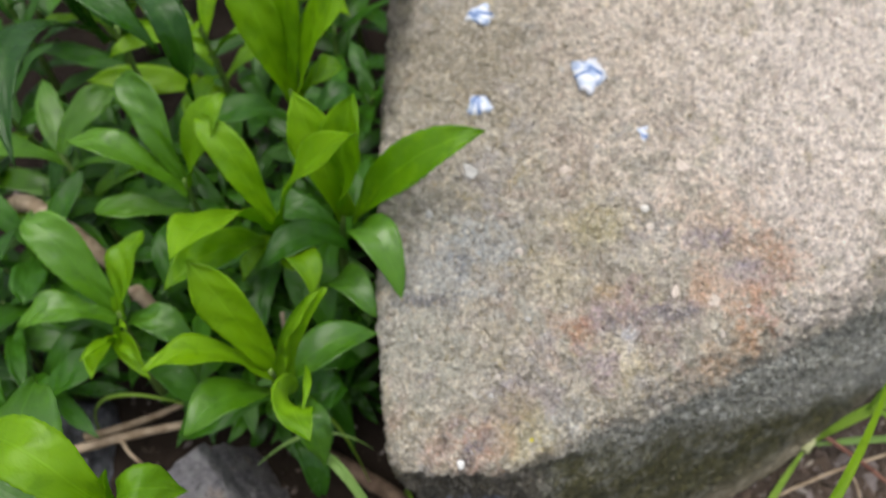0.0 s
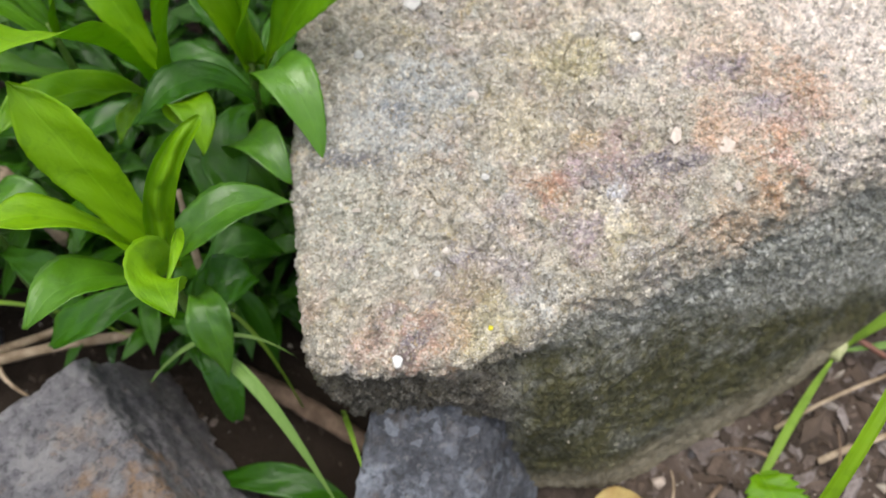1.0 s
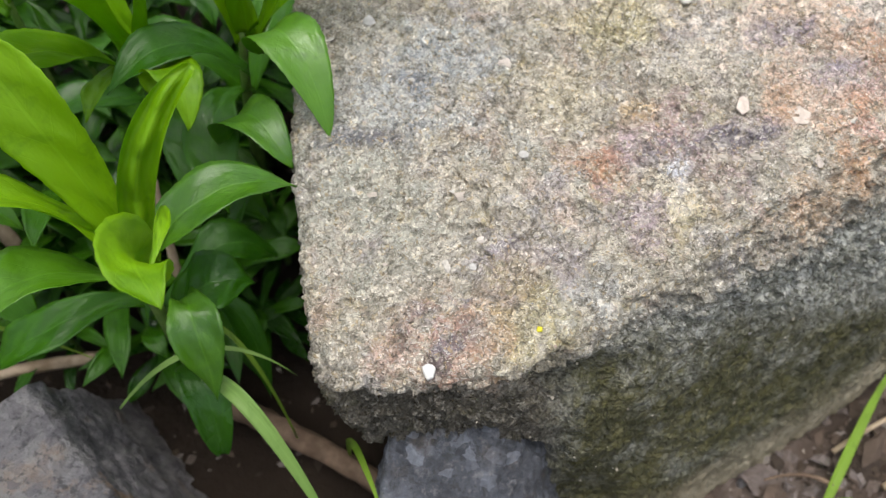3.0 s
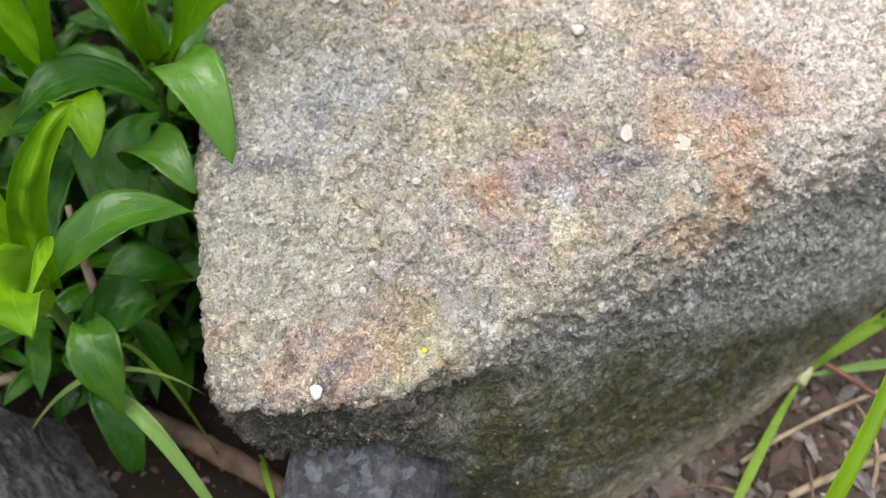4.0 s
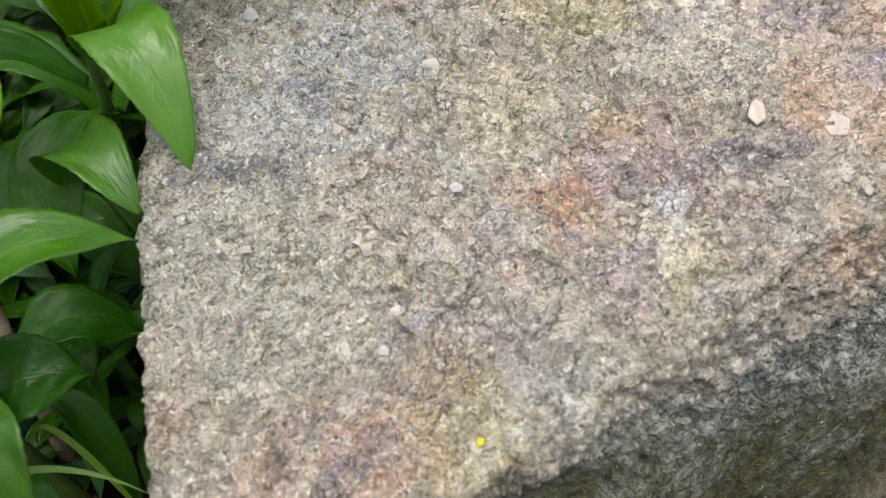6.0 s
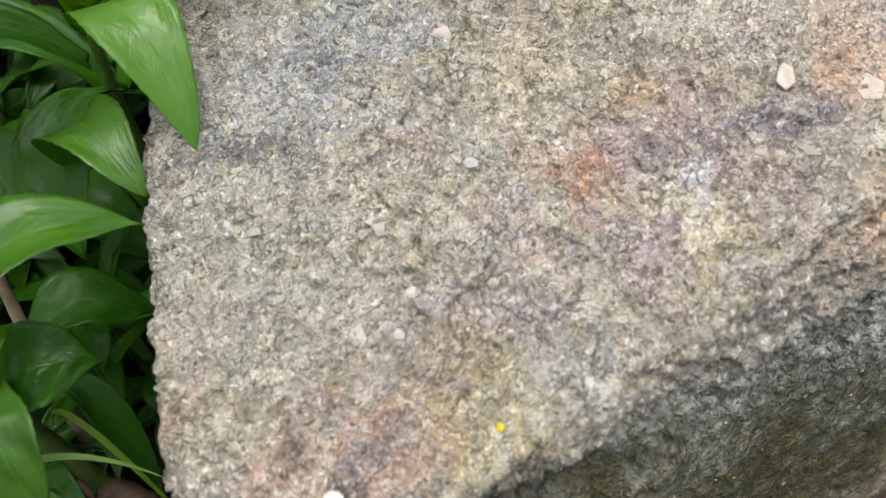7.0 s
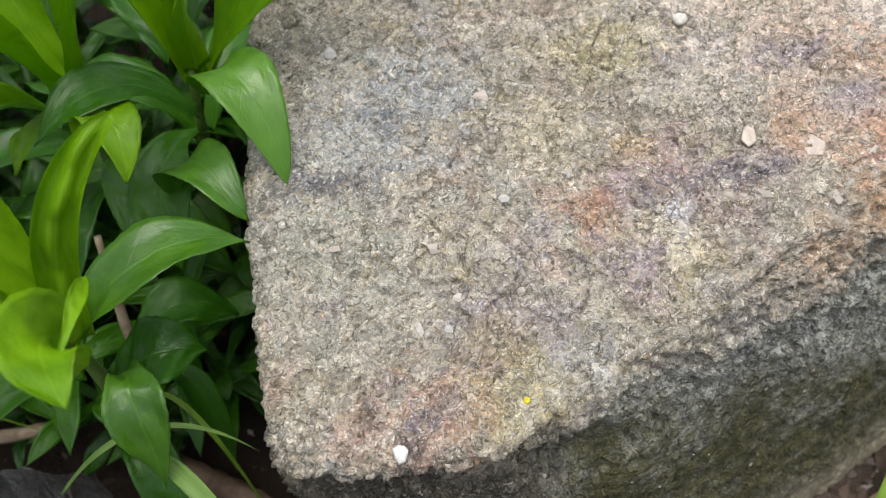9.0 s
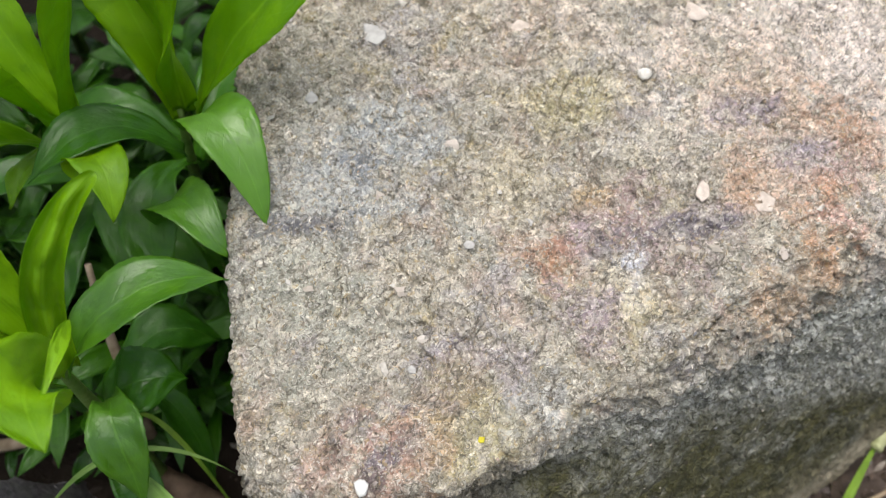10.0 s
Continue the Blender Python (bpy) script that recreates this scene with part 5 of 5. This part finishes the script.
for i, (x, y) in enumerate(spots):
    src = sorts[rnd.choice((0, 1, 2, 3, 3))]
    s = rnd.uniform(0.75, 1.12)
    m = pose(x, y, floor_at(x, y) - 0.001, rnd.uniform(-9, 9), rnd.uniform(-9, 9), rnd.uniform(0, 360)) @ Matrix.Diagonal((s, s, s, 1))
    made = copy_thing(src, m)
    made.matrix_basis = m

# low shoots in shade-darkened leaves that fill the gaps beside the stone
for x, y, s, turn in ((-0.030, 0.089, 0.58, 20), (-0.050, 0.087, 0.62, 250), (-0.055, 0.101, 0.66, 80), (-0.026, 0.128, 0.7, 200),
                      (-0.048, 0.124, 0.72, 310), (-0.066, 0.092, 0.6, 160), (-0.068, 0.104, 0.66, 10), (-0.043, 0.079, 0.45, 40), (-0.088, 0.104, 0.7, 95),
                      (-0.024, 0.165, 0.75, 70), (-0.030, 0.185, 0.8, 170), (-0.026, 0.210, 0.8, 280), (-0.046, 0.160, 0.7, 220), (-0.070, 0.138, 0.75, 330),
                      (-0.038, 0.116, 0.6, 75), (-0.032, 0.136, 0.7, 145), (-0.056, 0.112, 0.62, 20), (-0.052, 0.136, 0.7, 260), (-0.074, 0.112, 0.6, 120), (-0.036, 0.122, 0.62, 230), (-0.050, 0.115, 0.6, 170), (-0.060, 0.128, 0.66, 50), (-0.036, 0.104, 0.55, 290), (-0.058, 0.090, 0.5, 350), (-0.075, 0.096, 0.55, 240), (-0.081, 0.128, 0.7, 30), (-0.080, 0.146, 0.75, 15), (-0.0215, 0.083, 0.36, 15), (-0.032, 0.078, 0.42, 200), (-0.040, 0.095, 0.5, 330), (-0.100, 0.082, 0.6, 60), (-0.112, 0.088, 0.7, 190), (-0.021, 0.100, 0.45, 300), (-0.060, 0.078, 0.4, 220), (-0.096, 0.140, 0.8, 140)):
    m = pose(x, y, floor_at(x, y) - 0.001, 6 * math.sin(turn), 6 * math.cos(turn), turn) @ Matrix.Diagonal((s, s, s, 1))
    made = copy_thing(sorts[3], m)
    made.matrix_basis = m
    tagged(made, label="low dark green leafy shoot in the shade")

# twigs and roots
def stick(name, line, r0, r1, mat, label, seed=0):
    me = tube_mesh(name, line, r0, r1, mat, 8, 24, 0.12, seed)
    return thing(name, me, label, "twig")


stick("twig", [(-0.110, 0.058, 0.008), (-0.085, 0.068, 0.012), (-0.052, 0.072, 0.011)], 0.0016, 0.0011, TWIG, "thin dry brown twig lying behind the grey stone", 1)
stick("twig", [(-0.105, 0.066, 0.006), (-0.08, 0.070, 0.006), (-0.06, 0.083, 0.006)], 0.0014, 0.0008, TWIG, "thin dry brown twig lying on soil", 2)
stick("dead_stem", [(-0.112, 0.122, 0.040), (-0.098, 0.113, 0.058), (-0.084, 0.1055, 0.034)], 0.0026, 0.0019, TWIG, "thick dry pinkish brown stem among the shoots", 8)
stick("dead_stem", [(-0.076, 0.0965, 0.036), (-0.0715, 0.0925, 0.050), (-0.065, 0.0870, 0.026)], 0.0022, 0.0014, TWIG, "short dry brown stem among the shoots", 9)
stick("dead_stem", [(-0.0350, 0.0720, 0.000), (-0.0347, 0.0770, 0.030), (-0.0352, 0.0860, 0.046)], 0.0014, 0.0005, TWIG, "dry upright brown stem behind a shoot", 10)
stick("root", [(-0.0370, 0.0690, -0.001), (-0.0150, 0.0570, 0.006), (0.0060, 0.0430, 0.002)], 0.0024, 0.0021, BARK, "thick brown root crossing bare soil", 3)


# grass
def grass(line, width, label, mat=GRASS, up=(0, -0.5, 1), **kw):
    at = line[0]
    me = blade_mesh("grass_blade", [np.array(p) - np.array(at) for p in line], up, width, mat, fold=0.5, wave=0.01, shape="grass", na=4, nl=24, **kw)
    return thing("grass", me, label, "grass", "grass blades", at)


grass([(-0.0285, 0.0580, 0.030), (-0.0225, 0.0525, 0.046), (-0.0160, 0.0480, 0.046), (-0.0050, 0.0310, 0.018)], 0.0030, "long arching grey-green grass blade beside the stone", GRASS_DULL)
grass([(-0.0065, 0.0530, 0.0), (-0.0060, 0.0520, 0.024), (-0.0035, 0.0460, 0.034), (0.0012, 0.0320, 0.033)], 0.0015, "thin green grass blade beside the stone")
grass([(0.057, 0.002, -0.002), (0.066, 0.019, 0.060), (0.078, 0.037, 0.076), (0.108, 0.075, 0.052)], 0.0029, "broad bright green grass blade beside the stone", GRASS_BRIGHT)

# a grass plant whose stem leans to the stone's foot and bends at a node
tuft = base_of("grass_plant", (0.074, 0.030, -0.001), "pale green grass plant bent at a whitish node", "grass", "grass blades")
for name, line, width, mat, label in (
        ("stem", [(0.074, 0.030, -0.001), (0.084, 0.045, 0.003), (0.094, 0.058, 0.004), (0.1045, 0.0680, 0.004)], 0.0026, GRASS, ""),
        ("sheath", [(0.1035, 0.0670, 0.004), (0.109, 0.0695, 0.015), (0.117, 0.0735, 0.023), (0.134, 0.076, 0.024)], 0.0036, GRASS, "yellow-green sheath"),
        ("blade", [(0.104, 0.0665, 0.004), (0.113, 0.067, 0.006), (0.125, 0.068, 0.007), (0.143, 0.068, 0.003)], 0.0024, GRASS_DULL, "pale blade bending over soil"),
        ("blade", [(0.113, 0.0715, 0.017), (0.117, 0.071, 0.021), (0.121, 0.068, 0.020), (0.128, 0.065, 0.006)], 0.0018, GRASS, "short yellow-green side blade")):
    part(name, blade_mesh(name, [np.array(p) - np.array((0.074, 0.030, -0.001)) for p in line], (0, -0.5, 1), width, mat, fold=0.5, wave=0.01, shape="grass", na=4, nl=24, sway=0), tuft, label)
part("node", tube_mesh("node", [(0.0270, 0.0345, 0.0055), (0.0292, 0.0370, 0.0062), (0.0315, 0.0398, 0.0062)], 0.0014, 0.0012, PALE, 10, 10, 0.12, 3), tuft, "whitish swollen node")
grass([(0.112, 0.070, 0.022), (0.114, 0.074, 0.034), (0.121, 0.079, 0.038), (0.140, 0.088, 0.032)], 0.0030, "green grass blade touching the stone")
grass([(-0.092, 0.070, 0.0), (-0.088, 0.073, 0.036), (-0.070, 0.073, 0.034), (-0.050, 0.070, 0.010)], 0.0012, "thin grass blade among the shoots")
grass([(-0.0405, 0.0535, 0.030), (-0.032, 0.056, 0.042), (-0.023, 0.060, 0.047), (-0.0125, 0.056, 0.034)], 0.0011, "thin pale grass blade crossing under the shoot", GRASS_DULL)
grass([(-0.016, 0.056, 0.006), (-0.020, 0.062, 0.040), (-0.026, 0.066, 0.042), (-0.034, 0.070, 0.020)], 0.0010, "thin arching grass blade beside the stone")


# ---- small things on the soil ----
def flat_leaf(name, line, width, mat, label, category, shape="lance", **kw):
    at = line[0]
    me = blade_mesh(name, [np.array(p) - np.array(at) for p in line], (0, 0, 1), width, mat, shape=shape, **kw)
    return thing(name, me, label, category, at=at)


flat_leaf("fallen_leaf", [(0.040, 0.030, 0.001), (0.046, 0.034, 0.006), (0.050, 0.035, 0.005), (0.055, 0.036, 0.001)], 0.006, DRY, "yellow-brown dead leaf lying at the stone's foot", "leaf")
flat_leaf("low_leaf", [(-0.036, 0.042, 0.002), (-0.026, 0.041, 0.009), (-0.016, 0.040, 0.009), (-0.006, 0.037, 0.004)], 0.0065, LEAF_DEEP, "green leaf lying between two stones", "leaf")
seedling = base_of("seedling", (0.079, 0.024, 0.0), "bright green seedling with toothed leaves on soil", "plant")
part("stem", tube_mesh("stem", [(0, 0, -0.002), (0.0005, 0.001, 0.006), (0.0, 0.003, 0.012)], 0.0007, 0.0005, STEM), seedling)
part("leaf", blade_mesh("leaf", [(0, 0.003, 0.012), (-0.001, 0.006, 0.016), (-0.002, 0.010, 0.016), (-0.003, 0.0135, 0.013)], (0, 0, 1), 0.0115, LEAF, shape="toothed", nl=44, fold=0.1), seedling)
part("leaf", blade_mesh("leaf", [(0, 0.002, 0.012), (0.003, -0.001, 0.016), (0.006, -0.003, 0.015), (0.009, -0.004, 0.012)], (0, 0, 1), 0.0090, LEAF, shape="toothed", nl=44, fold=0.1), seedling)

stick("twig", [(0.094, 0.043, 0.000), (0.118, 0.052, 0.002), (0.160, 0.056, 0.001)], 0.0008, 0.0007, TWIG, "pale dry twig lying on bare soil", 4)
stick("twig", [(0.086, 0.050, 0.001), (0.105, 0.060, 0.005), (0.140, 0.068, 0.003)], 0.0005, 0.0004, TWIG, "thin pale dry stalk lying on bare soil", 5)
stick("twig", [(0.1045, 0.0700, 0.006), (0.112, 0.064, 0.007), (0.124, 0.056, 0.001)], 0.0007, 0.0005, RED_STALK, "thin reddish brown stalk leaning on a grass stem", 6)
stick("twig", [(0.060, 0.022, 0.001), (0.064, 0.032, 0.004), (0.072, 0.038, 0.001)], 0.0008, 0.0006, BARK, "short brown twig lying on soil", 7)


for i, (x, y, a, l) in enumerate(((0.070, 0.030, 20, 0.020), (0.082, 0.034, 110, 0.016), (0.094, 0.040, 60, 0.022), (0.062, 0.012, 150, 0.018), (0.105, 0.030, 10, 0.024),
                                  (0.112, 0.052, 80, 0.018), (0.090, 0.016, 40, 0.020), (0.126, 0.044, 130, 0.022), (0.078, 0.044, 170, 0.014), (0.060, 0.036, 70, 0.012))):
    c, s = math.cos(radians(a)) * l, math.sin(radians(a)) * l
    stick("rootlet", [(x - c / 2, y - s / 2, 0.001), (x + s * 0.2, y - c * 0.2, 0.004), (x + c / 2, y + s / 2, 0.001)], 0.0005, 0.0002, (BARK, TWIG)[i % 2], "thin dry rootlet lying on bare soil", 20 + i)
stick("twig", [(-0.082, 0.066, 0.011), (-0.079, 0.061, 0.013), (-0.073, 0.058, 0.012)], 0.0007, 0.0003, TWIG, "short pale side twig lying by the grey stone", 40)


def on_soil(x, y):
    if y > 0.02 + 0.45 * x and x > -0.008:
        return False
    if (x + 0.066) ** 2 + (y - 0.022) ** 2 < 0.033 ** 2 or (x - 0.008) ** 2 + (y - 0.033) ** 2 < 0.02 ** 2:
        return False
    return True


def soil_litter():
    rng = np.random.default_rng(8)
    places, sizes = [], []
    while len(places) < 12000:
        x, y = rng.uniform(-0.16, 0.20), rng.uniform(-0.03, 0.20)
        if on_soil(x, y) and (x > 0.03 or rng.random() < 0.12):
            s = 0.00022 + 0.0010 * rng.random() ** 4
            places.append((x, y, floor_at(x, y) + s * 0.2))
            sizes.append(s)
    up = np.tile(np.array((0.0, 0.0, 1.0)), (len(places), 1))
    bits("soil_litter", np.array(places), up, sizes, LITTER, "crumbs of soil, bark and grit", "litter", 0.7, 1.7, 9)


soil_litter()


def bark_flakes():
    rng = np.random.default_rng(17)
    places, sizes = [], []
    while len(places) < 800:
        x, y = rng.uniform(0.03, 0.20), rng.uniform(-0.02, 0.10)
        if on_soil(x, y - 0.002):
            s = 0.0007 + 0.0015 * rng.random() ** 2
            places.append((x, y, floor_at(x, y) + s * 0.25))
            sizes.append(s)
    up = np.tile(np.array((0.0, 0.0, 1.0)), (len(places), 1)) + rng.normal(0, 0.35, (len(places), 3))
    bits("bark_flakes", np.array(places), up, sizes, LITTER, "brown and grey flakes of bark and dry leaf", "litter", 0.55, 2.4, 19)


bark_flakes()


def pebbles():
    rnd = random.Random(21)
    made = 0
    while made < 24:
        x, y = rnd.uniform(0.04, 0.17), rnd.uniform(-0.005, 0.085)
        if not on_soil(x, y - 0.003):
            continue
        s = rnd.uniform(0.0007, 0.0022)
        faces = [((math.cos(a) * math.cos(b), math.sin(a) * math.cos(b), math.sin(b)), s * rnd.uniform(0.7, 1.15))
                 for a, b in ((rnd.uniform(0, 6.3), rnd.uniform(-1.4, 1.4)) for _ in range(16))]
        faces += [((0, 0, 1), s * 0.7), ((0, 0, -1), s * 0.7), ((1, 0, 0), s), ((-1, 0, 0), s), ((0, 1, 0), s), ((0, -1, 0), s)]
        mat, label = rnd.choice(((PINK, "small pinkish pebble on the soil"), (SLATE, "small grey pebble on the soil"), (GREY_CHIP, "small pale pebble on the soil"), (LITTER, "small brown clod on the soil")))
        ob = rock("pebble", (x, y, floor_at(x, y) + s * 0.25), faces, label, mat, 7, 14, 0.6, made * 3 + 100, "pebbles on the soil")
        tagged(ob, category="pebble")
        made += 1


pebbles()
